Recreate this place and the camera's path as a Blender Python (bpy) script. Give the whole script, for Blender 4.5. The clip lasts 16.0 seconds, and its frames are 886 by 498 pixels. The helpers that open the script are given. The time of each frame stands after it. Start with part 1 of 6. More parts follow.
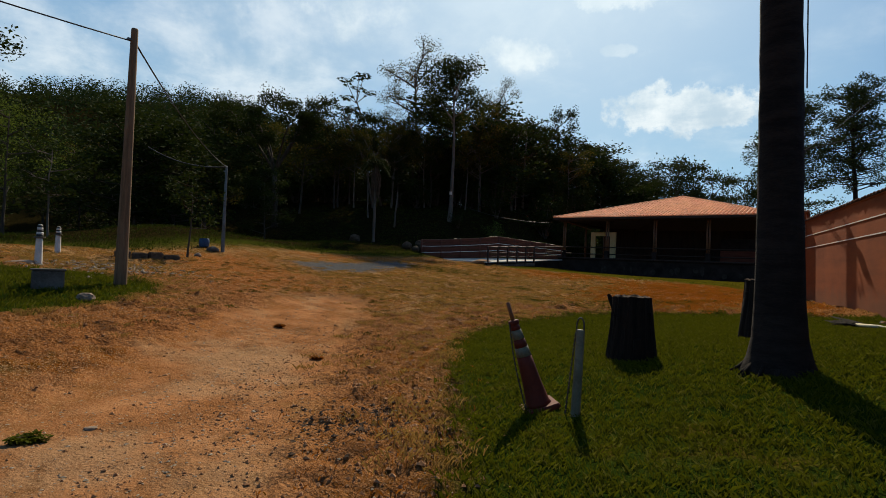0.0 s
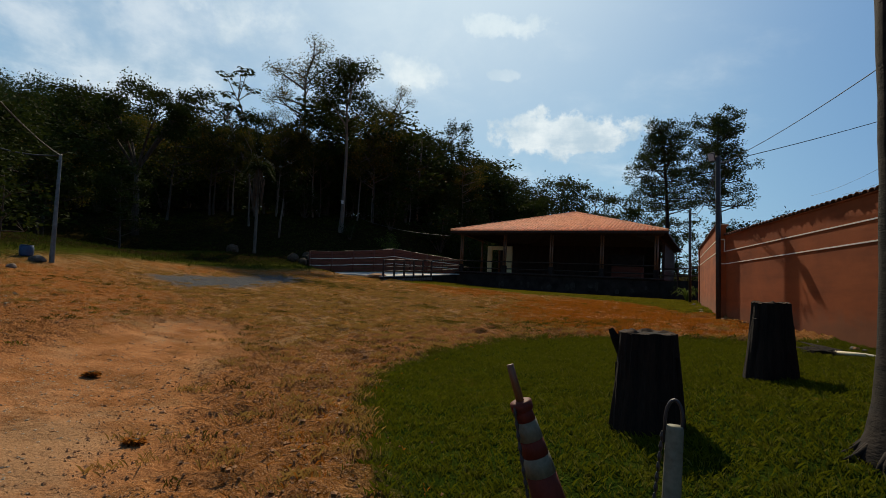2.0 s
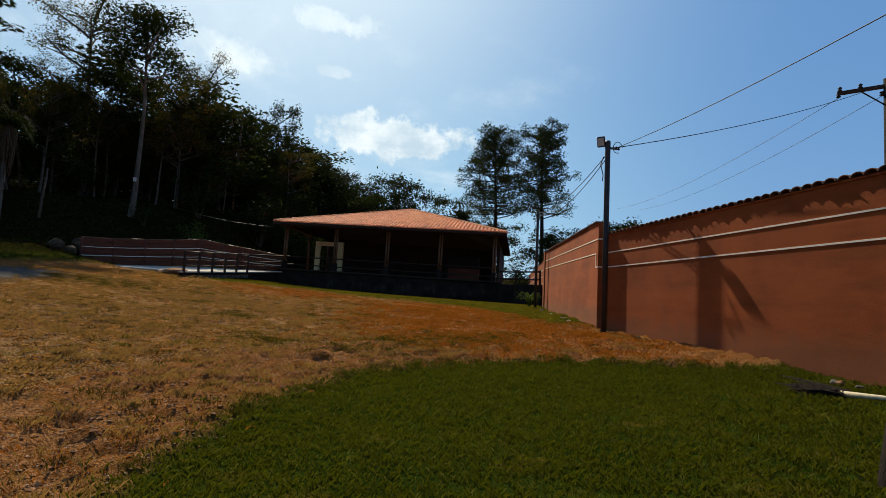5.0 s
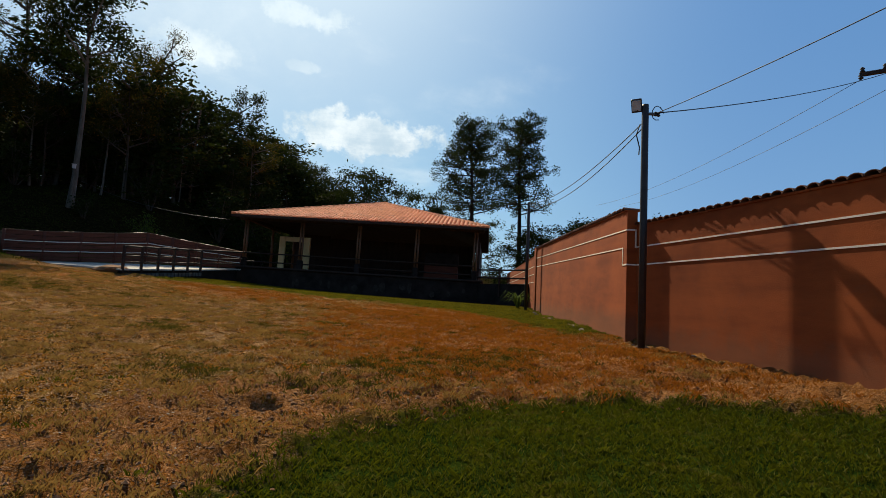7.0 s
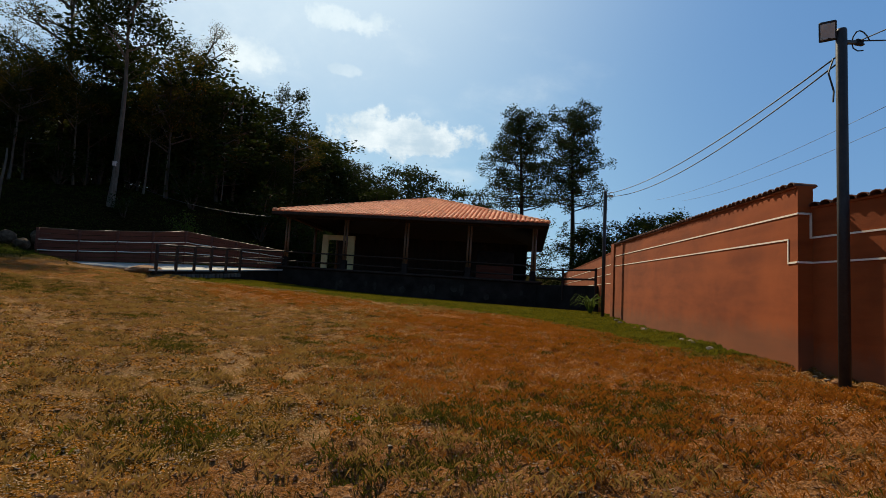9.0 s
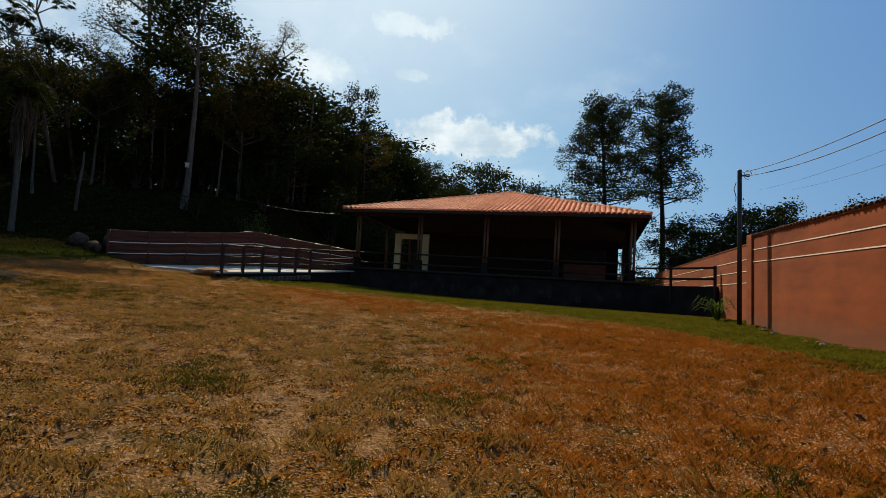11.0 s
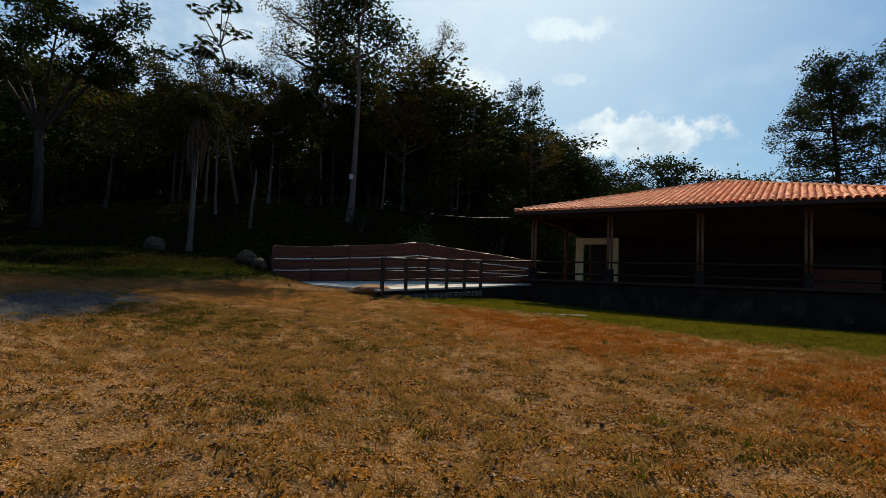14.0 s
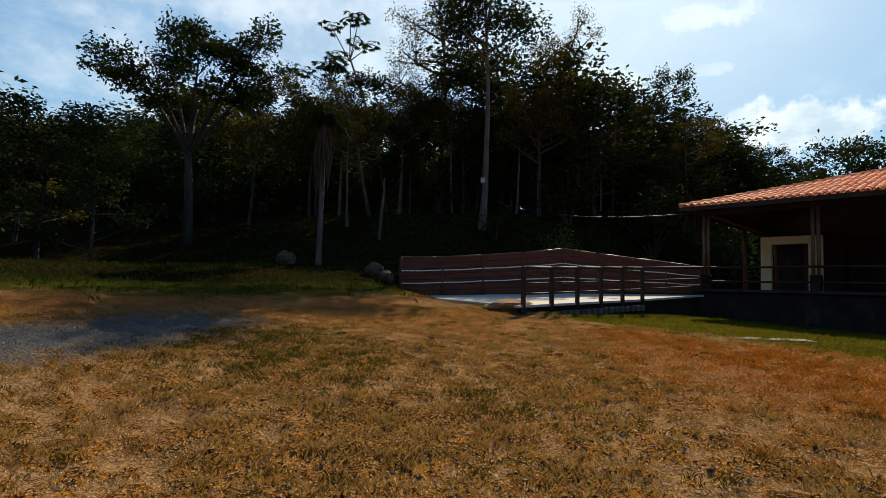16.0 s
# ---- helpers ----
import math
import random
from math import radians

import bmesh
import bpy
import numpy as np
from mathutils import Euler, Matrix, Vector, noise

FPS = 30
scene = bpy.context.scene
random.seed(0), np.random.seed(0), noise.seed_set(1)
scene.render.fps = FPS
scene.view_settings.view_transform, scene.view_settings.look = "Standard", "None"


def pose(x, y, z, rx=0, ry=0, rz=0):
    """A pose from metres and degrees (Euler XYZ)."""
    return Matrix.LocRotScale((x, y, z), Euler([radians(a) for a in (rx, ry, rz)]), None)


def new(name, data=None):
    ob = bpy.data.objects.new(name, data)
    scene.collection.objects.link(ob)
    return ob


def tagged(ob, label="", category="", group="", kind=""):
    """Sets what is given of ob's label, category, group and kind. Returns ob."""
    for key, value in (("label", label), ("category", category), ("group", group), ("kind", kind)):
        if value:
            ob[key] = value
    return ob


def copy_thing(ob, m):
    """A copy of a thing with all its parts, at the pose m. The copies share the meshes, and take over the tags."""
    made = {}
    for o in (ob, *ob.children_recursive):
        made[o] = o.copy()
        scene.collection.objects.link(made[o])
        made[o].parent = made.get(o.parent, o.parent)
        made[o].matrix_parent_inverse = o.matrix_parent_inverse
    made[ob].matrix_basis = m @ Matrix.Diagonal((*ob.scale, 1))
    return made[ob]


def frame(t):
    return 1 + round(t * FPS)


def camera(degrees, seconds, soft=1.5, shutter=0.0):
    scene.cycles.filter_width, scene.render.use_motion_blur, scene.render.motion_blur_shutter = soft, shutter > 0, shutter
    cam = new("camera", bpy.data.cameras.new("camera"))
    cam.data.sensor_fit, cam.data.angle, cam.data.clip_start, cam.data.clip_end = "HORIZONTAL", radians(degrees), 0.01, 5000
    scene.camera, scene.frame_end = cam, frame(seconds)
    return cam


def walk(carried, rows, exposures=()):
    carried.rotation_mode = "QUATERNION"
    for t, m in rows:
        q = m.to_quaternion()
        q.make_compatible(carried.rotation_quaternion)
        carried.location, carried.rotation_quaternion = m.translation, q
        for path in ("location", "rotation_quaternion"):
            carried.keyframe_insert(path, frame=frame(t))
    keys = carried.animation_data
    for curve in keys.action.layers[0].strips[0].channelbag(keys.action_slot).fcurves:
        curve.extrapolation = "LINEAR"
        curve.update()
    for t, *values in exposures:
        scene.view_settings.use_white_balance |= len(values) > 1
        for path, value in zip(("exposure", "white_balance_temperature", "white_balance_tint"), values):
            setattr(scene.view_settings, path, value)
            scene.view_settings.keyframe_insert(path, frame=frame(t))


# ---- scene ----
cam = camera(78.6, 16.0, soft=0.6)
METRES, EYE, TILT, LEAN, TURN = 24.2, 1.5, 0.0, 0.0, 34.8
ROWS = [
    (0.0, 0.0, 0.0, 0.0, -0.08, 2.29, -1.89),
    (0.5, -0.0012, 0.0307, 0.0019, -3.2, 3.0, -1.86),
    (1.0, -0.0045, 0.0588, 0.0036, -5.74, 3.51, -1.83),
    (1.5, -0.0053, 0.0887, 0.0034, -9.36, 3.87, -1.76),
    (2.0, -0.0089, 0.117, 0.0027, -11.81, 4.13, -1.89),
    (2.5, -0.0085, 0.1465, 0.0023, -14.61, 4.25, -1.99),
    (3.0, -0.0074, 0.1755, 0.002, -16.82, 4.32, -2.04),
    (3.5, -0.0016, 0.203, 0.0021, -19.58, 4.38, -2.19),
    (4.0, 0.0044, 0.2309, 0.0029, -23.37, 4.55, -2.42),
    (4.5, 0.0127, 0.2605, 0.0032, -27.27, 4.7, -2.57),
    (5.0, 0.0242, 0.2882, 0.006, -30.44, 4.86, -2.74),
    (7.5, 0.0848, 0.4362, 0.0111, -33.65, 4.73, -2.7),
    (8.0, 0.096, 0.4662, 0.0106, -32.95, 4.66, -2.7),
    (8.5, 0.1045, 0.498, 0.0133, -31.33, 4.62, -2.72),
    (9.0, 0.1105, 0.5258, 0.0153, -29.29, 4.57, -2.77),
    (9.5, 0.1172, 0.5553, 0.0158, -27.25, 4.52, -2.7),
    (10.0, 0.1226, 0.5869, 0.014, -24.9, 4.45, -2.59),
    (12.5, 0.1598, 0.7427, 0.0231, -17.44, 4.3, -2.38),
    (13.0, 0.16, 0.7758, 0.025, -14.18, 4.24, -2.23),
    (13.5, 0.159, 0.8076, 0.0256, -9.97, 4.3, -2.09),
    (14.0, 0.1548, 0.8424, 0.028, -4.91, 4.7, -1.88),
    (14.5, 0.152, 0.8743, 0.029, -0.61, 5.04, -1.71),
    (15.0, 0.1504, 0.9075, 0.0316, 2.91, 5.21, -1.62),
    (15.5, 0.147, 0.9358, 0.0339, 6.64, 5.23, -1.52),
    (16.0, 0.1434, 0.9712, 0.0352, 9.2, 5.34, -1.43),
]
walk(cam, [(t, pose(0, 0, EYE, TILT, LEAN, TURN) @ pose(METRES * x, METRES * y, METRES * z, 90 + pitch, roll, yaw)) for t, x, y, z, yaw, pitch, roll in ROWS],
     exposures=((0.0, 0.0), (1.0, -0.12), (2.0, -0.12), (3.0, -0.25), (3.5, -0.28), (4.0, -0.2), (5.0, 0.1), (8.0, 0.06), (10.0, 0.0), (13.0, -0.02), (14.5, 0.08), (16.0, 0.22)))

# ---- light ----
SUN_AZ, SUN_EL = radians(23.5), radians(42)   # counter-clockwise from +y; above the horizon
SUN_DIR = Vector((-math.sin(SUN_AZ) * math.cos(SUN_EL), math.cos(SUN_AZ) * math.cos(SUN_EL), math.sin(SUN_EL)))
lamp = bpy.data.lights.new("sun", "SUN")
lamp.energy, lamp.angle, lamp.color = 5.5, radians(0.53), (1.0, 0.87, 0.64)
sun = new("sun", lamp)
sun.rotation_mode = "QUATERNION"
sun.rotation_quaternion = (-SUN_DIR).to_track_quat("-Z", "Y")
sun.location = (-10, 30, 60)


def node(nt, kind, values=()):
    n = nt.nodes.new(kind)
    for k, v in dict(values).items():
        if isinstance(v, bpy.types.NodeSocket):
            nt.links.new(v, n.inputs[k])
        else:
            n.inputs[k].default_value = v
    return n


def math_node(nt, op, a, b=0.0, c=0.0, clamp=False):
    n = node(nt, "ShaderNodeMath", {0: a, 1: b, 2: c})
    n.operation, n.use_clamp = op, clamp
    return n.outputs[0]


def dot(nt, a, b):
    n = node(nt, "ShaderNodeVectorMath", {0: a, 1: b})
    n.operation = "DOT_PRODUCT"
    return n.outputs["Value"]


def ramp(nt, fac, lo, hi):
    """0 below lo, 1 above hi, smooth between."""
    n = node(nt, "ShaderNodeMapRange", {"Value": fac, "From Min": lo, "From Max": hi})
    n.interpolation_type = "SMOOTHSTEP"
    return n.outputs["Result"]


def mix(nt, fac, a, b, blend="MIX"):
    n = nt.nodes.new("ShaderNodeMix")
    n.data_type, n.blend_type = "RGBA", blend
    for k, v in ((0, fac), (6, a), (7, b)):
        if isinstance(v, bpy.types.NodeSocket):
            nt.links.new(v, n.inputs[k])
        else:
            n.inputs[k].default_value = (*v, 1) if isinstance(v, tuple) and len(v) == 3 else v
    return n.outputs[2]


def noise_tex(nt, vec, scale, detail=4.0, rough=0.55, dist=0.0):
    return node(nt, "ShaderNodeTexNoise", {"Vector": vec, "Scale": scale, "Detail": detail, "Roughness": rough, "Distortion": dist}).outputs["Fac"]


world = bpy.data.worlds.new("sky")
scene.world = world
world.use_nodes = True
nt = world.node_tree
nt.nodes.clear()
sky = nt.nodes.new("ShaderNodeTexSky")
sky.sky_type, sky.sun_disc, sky.sun_elevation, sky.sun_rotation = "NISHITA", False, SUN_EL, -SUN_AZ
sky.air_density, sky.dust_density, sky.ozone_density = 1.0, 0.6, 1.6
co = node(nt, "ShaderNodeTexCoord").outputs["Generated"]
sep = node(nt, "ShaderNodeSeparateXYZ", {0: co})
dx, dy, dz = sep.outputs
up = math_node(nt, "ADD", math_node(nt, "MAXIMUM", dz, 0.0), 0.16)
flat = node(nt, "ShaderNodeCombineXYZ", {0: math_node(nt, "DIVIDE", dx, up), 1: math_node(nt, "DIVIDE", dy, up), 2: 0.0}).outputs[0]
broad = noise_tex(nt, flat, 0.75, 7.0, 0.56, 0.25)
fine = noise_tex(nt, flat, 2.6, 6.0, 0.6, 0.2)
shape = math_node(nt, "ADD", math_node(nt, "MULTIPLY", broad, 0.72), math_node(nt, "MULTIPLY", fine, 0.28))
# more cloud to the west, clear to the east
side = math_node(nt, "ADD", math_node(nt, "MULTIPLY", dx, -0.22), math_node(nt, "MULTIPLY", dy, 0.14))
# clouds thin out overhead, out of view, to weaken the fill light
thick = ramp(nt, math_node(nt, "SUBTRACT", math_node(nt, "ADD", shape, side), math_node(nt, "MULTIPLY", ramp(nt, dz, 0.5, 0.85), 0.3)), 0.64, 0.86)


def puff(az, el, wide, high, gain, soft_=0.5):
    """A cumulus heap: 1 at its middle, falling off to its rim, in azimuth and elevation."""
    a, e = radians(az), radians(el)
    c, r = (-math.sin(a) * math.cos(e), math.cos(a) * math.cos(e), math.sin(e)), (math.cos(a), math.sin(a), 0)
    u = dot(nt, co, r)
    u0 = c[0] * r[0] + c[1] * r[1]
    u = math_node(nt, "DIVIDE", math_node(nt, "SUBTRACT", u, u0), math.sin(radians(wide)))
    v = math_node(nt, "DIVIDE", math_node(nt, "SUBTRACT", dz, c[2]), math.sin(radians(high)))
    front = math_node(nt, "GREATER_THAN", dot(nt, co, c), 0.5)
    d = math_node(nt, "SQRT", math_node(nt, "ADD", math_node(nt, "MULTIPLY", u, u), math_node(nt, "MULTIPLY", v, v)))
    lump = noise_tex(nt, co, 11.0, 7.0, 0.62)
    wisp = noise_tex(nt, co, 34.0, 5.0, 0.6)
    f = math_node(nt, "ADD", math_node(nt, "SUBTRACT", 1.0, d), math_node(nt, "MULTIPLY", math_node(nt, "SUBTRACT", lump, 0.5), 2.6))
    f = math_node(nt, "ADD", f, math_node(nt, "MULTIPLY", math_node(nt, "SUBTRACT", wisp, 0.5), 0.7))
    return math_node(nt, "MULTIPLY", math_node(nt, "MULTIPLY", ramp(nt, f, 0.08, soft_), front), gain)


heap = math_node(nt, "MAXIMUM", puff(10.6, 16.0, 8.6, 2.7, 1.0, 0.42), puff(16.5, 26.4, 5.4, 1.5, 0.75))
heap = math_node(nt, "MAXIMUM", heap, puff(27, 21.8, 6.8, 2.2, 0.9, 1.0))
heap = math_node(nt, "MAXIMUM", heap, puff(24, 24.0, 15.0, 5.5, 0.34, 1.6))
heap = math_node(nt, "MAXIMUM", heap, puff(17.2, 22.0, 2.2, 0.7, 0.5))
heap = math_node(nt, "MAXIMUM", heap, puff(49, 25.0, 17.0, 5.0, 0.7, 1.2))
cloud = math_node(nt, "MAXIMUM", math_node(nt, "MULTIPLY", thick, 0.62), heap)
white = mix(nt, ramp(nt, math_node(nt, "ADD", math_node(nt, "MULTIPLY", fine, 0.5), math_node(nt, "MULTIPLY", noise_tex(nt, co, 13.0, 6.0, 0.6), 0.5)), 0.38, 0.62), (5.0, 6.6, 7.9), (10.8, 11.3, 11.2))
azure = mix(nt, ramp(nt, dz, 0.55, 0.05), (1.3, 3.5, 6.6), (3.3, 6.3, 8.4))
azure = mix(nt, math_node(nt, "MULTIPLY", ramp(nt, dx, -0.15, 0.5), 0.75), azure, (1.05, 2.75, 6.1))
# unseen sky to the south and overhead is deepened to cut fill light
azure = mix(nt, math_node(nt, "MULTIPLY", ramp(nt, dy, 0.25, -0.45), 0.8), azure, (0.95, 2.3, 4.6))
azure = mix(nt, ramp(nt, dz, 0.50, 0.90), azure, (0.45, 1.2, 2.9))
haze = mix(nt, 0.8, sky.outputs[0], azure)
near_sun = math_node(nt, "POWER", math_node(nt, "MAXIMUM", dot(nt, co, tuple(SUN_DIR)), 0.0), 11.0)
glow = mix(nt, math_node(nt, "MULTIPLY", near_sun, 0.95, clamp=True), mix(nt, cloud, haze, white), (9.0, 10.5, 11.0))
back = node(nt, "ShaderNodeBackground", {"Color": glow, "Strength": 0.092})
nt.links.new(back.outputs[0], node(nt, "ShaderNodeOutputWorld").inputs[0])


# ---- materials ----
def material(name, rough=0.8, spec=0.3, metal=0.0):
    m = bpy.data.materials.new(name)
    m.use_nodes = True
    t = m.node_tree
    b = t.nodes["Principled BSDF"]
    b.inputs["Roughness"].default_value, b.inputs["Specular IOR Level"].default_value, b.inputs["Metallic"].default_value = rough, spec, metal
    return m, t, b


def bump(t, b, height, strength=0.4, distance=0.02):
    n = node(t, "ShaderNodeBump", {"Height": height, "Strength": strength, "Distance": distance})
    t.links.new(n.outputs[0], b.inputs["Normal"])


def worn(name, dark, light, scale=3.0, grain=40.0, rough=0.85, spec=0.25, metal=0.0, bumps=0.3, stretch=(1, 1, 1), deep=0.01, vary=0.0, stain=None):
    """A mottled, grained surface between two colours, with optional stains and variation from piece to piece."""
    m, t, b = material(name, rough, spec, metal)
    c = node(t, "ShaderNodeTexCoord").outputs["Object"]
    c = node(t, "ShaderNodeMapping", {"Vector": c, "Scale": stretch}).outputs[0]
    big, small = noise_tex(t, c, scale, 5.0, 0.6), noise_tex(t, c, grain, 4.0, 0.65)
    f = math_node(t, "ADD", math_node(t, "MULTIPLY", big, 0.65), math_node(t, "MULTIPLY", small, 0.35))
    col = mix(t, ramp(t, f, 0.32, 0.68), dark, light)
    if stain:
        col = mix(t, math_node(t, "MULTIPLY", ramp(t, noise_tex(t, c, scale * 0.45, 6.0, 0.7, 0.6), 0.52, 0.70), 0.7), col, stain)
    if vary:
        r = node(t, "ShaderNodeObjectInfo").outputs["Random"]
        k = math_node(t, "ADD", math_node(t, "MULTIPLY", r, 2 * vary), 1 - vary)
        col = mix(t, 1.0, col, node(t, "ShaderNodeCombineXYZ", {0: k, 1: k, 2: k}).outputs[0], "MULTIPLY")
    t.links.new(col, b.inputs["Base Color"])
    bump(t, b, f, bumps, deep)
    return m


def leafy(name, dark, light, through_light=0.35, tip=None):
    """Leaves: each island its own shade, some light passing through."""
    m, t, b = material(name, 0.8, 0.03)
    isl = node(t, "ShaderNodeNewGeometry").outputs["Random Per Island"]
    c = node(t, "ShaderNodeTexCoord").outputs["Object"]
    col = mix(t, math_node(t, "ADD", math_node(t, "MULTIPLY", isl, 0.6), math_node(t, "MULTIPLY", noise_tex(t, c, 0.5, 2.0), 0.4)), dark, light)
    if tip:
        col = mix(t, ramp(t, isl, 0.82, 0.95), col, tip)
    t.links.new(col, b.inputs["Base Color"])
    tr = node(t, "ShaderNodeBsdfTranslucent", {"Color": mix(t, 0.5, col, light)})
    out = t.nodes["Material Output"]
    t.links.new(node(t, "ShaderNodeMixShader", {0: through_light, 1: b.outputs[0], 2: tr.outputs[0]}).outputs[0], out.inputs[0])
    return m


def stucco(name, dark, light):
    m, t, b = material(name, 0.9, 0.15)
    c = node(t, "ShaderNodeTexCoord").outputs["Object"]
    big = noise_tex(t, c, 0.7, 6.0, 0.6, 0.3)
    streak = noise_tex(t, node(t, "ShaderNodeMapping", {"Vector": c, "Scale": (0.5, 0.5, 2.6)}).outputs[0], 1.1, 5.0, 0.6, 0.2)
    small = noise_tex(t, c, 60.0, 4.0, 0.7)
    f = math_node(t, "ADD", math_node(t, "MULTIPLY", big, 0.5), math_node(t, "MULTIPLY", streak, 0.5))
    col = mix(t, ramp(t, f, 0.3, 0.7), dark, light)
    h = node(t, "ShaderNodeSeparateXYZ", {0: c}).outputs[2]
    splash = math_node(t, "MULTIPLY", ramp(t, math_node(t, "ADD", h, math_node(t, "MULTIPLY", noise_tex(t, c, 3.0, 5.0, 0.7), -0.8)), 0.15, -0.35), 0.55)
    col = mix(t, splash, col, (0.16, 0.075, 0.04))
    patch = math_node(t, "MULTIPLY", ramp(t, noise_tex(t, c, 1.7, 6.0, 0.7, 0.8), 0.60, 0.72), 0.25)
    col = mix(t, patch, col, (0.16, 0.06, 0.035))
    t.links.new(mix(t, math_node(t, "MULTIPLY", small, 0.18), col, (0.30, 0.11, 0.05)), b.inputs["Base Color"])
    bump(t, b, math_node(t, "ADD", small, math_node(t, "MULTIPLY", big, 2.0)), 0.35, 0.008)
    return m


WALL = stucco("terracotta_stucco", (0.175, 0.034, 0.007), (0.345, 0.076, 0.015))
LINE = worn("pale_cream_paint", (0.72, 0.62, 0.48), (0.86, 0.78, 0.64), 2.0, 50.0)
COPING = worn("blackened_clay_tile", (0.07, 0.035, 0.025), (0.22, 0.09, 0.05), 4.0, 60.0, vary=0.25)
TILE = worn("red_clay_roof_tile", (0.60, 0.180, 0.066), (0.84, 0.32, 0.138), 2.0, 60.0, 0.75, vary=0.16, stain=(0.44, 0.17, 0.09))
# dark timber, darkened further for the shade inside the pavilion
WOOD_DARK = worn("dark_timber_shade_toned", (0.020, 0.011, 0.007), (0.055, 0.028, 0.016), 4.0, 30.0, 0.7, stretch=(1, 1, 0.15))
WOOD_POST = worn("varnished_round_timber", (0.085, 0.031, 0.010), (0.20, 0.082, 0.029), 4.0, 30.0, 0.5, 0.4, stretch=(4, 4, 0.4))
WOOD_FENCE = worn("reddish_brown_boards", (0.085, 0.022, 0.011), (0.15, 0.044, 0.022), 3.0, 30.0, 0.8, stretch=(0.4, 0.4, 3))
WOOD_POLE = worn("weathered_pole_timber", (0.085, 0.048, 0.023), (0.21, 0.125, 0.064), 3.0, 30.0, 0.9, stretch=(5, 5, 0.3))
METAL_POLE = worn("dark_painted_steel", (0.012, 0.010, 0.010), (0.032, 0.026, 0.024), 5.0, 40.0, 0.5, 0.4)
METAL_GREY = worn("galvanised_steel", (0.07, 0.068, 0.062), (0.15, 0.145, 0.135), 6.0, 60.0, 0.45, 0.5, 0.6)
CABLE = worn("black_cable", (0.012, 0.012, 0.012), (0.03, 0.03, 0.03), 5.0, 50.0, 0.6)
CONCRETE = worn("pale_concrete", (0.40, 0.36, 0.30), (0.54, 0.49, 0.41), 1.5, 40.0, 0.9, stain=(0.32, 0.27, 0.21))
# stained concrete, darkened to hold the shade of backlit faces
OLD_CONCRETE = worn("shade_dark_stained_concrete", (0.055, 0.047, 0.038), (0.15, 0.13, 0.105), 2.5, 40.0, 0.95, 0.1, stain=(0.035, 0.030, 0.024))
# near-black: shade on the plinth and ramp sides is put into this colour
PLINTH = worn("shade_dark_plaster", (0.012, 0.009, 0.007), (0.040, 0.028, 0.022), 1.4, 40.0, 0.95, 0.08, stain=(0.030, 0.024, 0.018))
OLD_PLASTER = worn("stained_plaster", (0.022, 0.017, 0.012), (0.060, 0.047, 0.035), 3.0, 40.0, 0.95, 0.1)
# cream paint, yellowed further to hold the warm indirect light on it
CREAM = worn("cream_wall_paint", (0.66, 0.47, 0.21), (0.80, 0.61, 0.31), 1.5, 40.0, 0.85)
WHITE = worn("white_paint", (0.42, 0.39, 0.34), (0.62, 0.59, 0.53), 4.0, 50.0, 0.7)
BLACK = worn("black_paint", (0.015, 0.015, 0.016), (0.04, 0.04, 0.04), 5.0, 50.0, 0.6)
# stained red plastic; the cone's backlit shade is put into the colour
CONE_RED = worn("backlit_dark_red_plastic", (0.065, 0.009, 0.004), (0.12, 0.018, 0.007), 6.0, 60.0, 0.7, 0.25, stain=(0.09, 0.026, 0.016))
# near-black wood: the shaded, backlit side is put into the colour
STUMP_BARK = worn("backlit_dark_wood", (0.005, 0.004, 0.003), (0.024, 0.014, 0.009), 5.0, 30.0, 0.95, 0.15, bumps=0.9, stretch=(3, 3, 0.35), deep=0.04)
STUMP_TOP = worn("cut_rotten_wood", (0.022, 0.013, 0.008), (0.075, 0.042, 0.024), 6.0, 60.0, 0.95, 0.15, bumps=0.8, deep=0.02)
BARK = worn("forest_bark", (0.025, 0.019, 0.014), (0.085, 0.066, 0.046), 2.0, 20.0, 0.95, 0.15, bumps=0.7, stretch=(3, 3, 0.5), deep=0.03)
PALE_BARK = worn("pale_bark", (0.055, 0.043, 0.031), (0.16, 0.130, 0.098), 2.0, 20.0, 0.95, 0.15, bumps=0.6, stretch=(3, 3, 0.6), deep=0.03)
# palm bark, darkened likewise for its backlit side
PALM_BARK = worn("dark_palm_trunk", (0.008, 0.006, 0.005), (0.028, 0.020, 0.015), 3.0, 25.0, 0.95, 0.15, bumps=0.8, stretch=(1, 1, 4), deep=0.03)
STRAW = worn("dry_palm_fronds", (0.035, 0.021, 0.011), (0.10, 0.062, 0.032), 3.0, 30.0, 0.9)
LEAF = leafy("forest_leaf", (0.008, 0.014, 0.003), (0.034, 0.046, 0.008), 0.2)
LEAF_WARM = leafy("yellowing_leaf", (0.019, 0.023, 0.004), (0.080, 0.072, 0.011), 0.36, tip=(0.19, 0.10, 0.018))
LEAF_LIGHT = leafy("fresh_leaf", (0.030, 0.058, 0.008), (0.11, 0.14, 0.022), 0.35)
NEEDLE = leafy("pine_needle", (0.018, 0.030, 0.012), (0.05, 0.07, 0.022), 0.2)
LAWN = leafy("lawn_blade", (0.023, 0.031, 0.002), (0.104, 0.108, 0.005), 0.34, tip=(0.12, 0.11, 0.025))
STRIP_BLADE = leafy("yellowish_grass_blade", (0.05, 0.050, 0.004), (0.20, 0.165, 0.012), 0.34)
# bank grass: the forest's shade is put into a darker blade colour
LAWN_DIM = leafy("shaded_rank_grass_blade", (0.015, 0.023, 0.002), (0.050, 0.060, 0.006), 0.2)
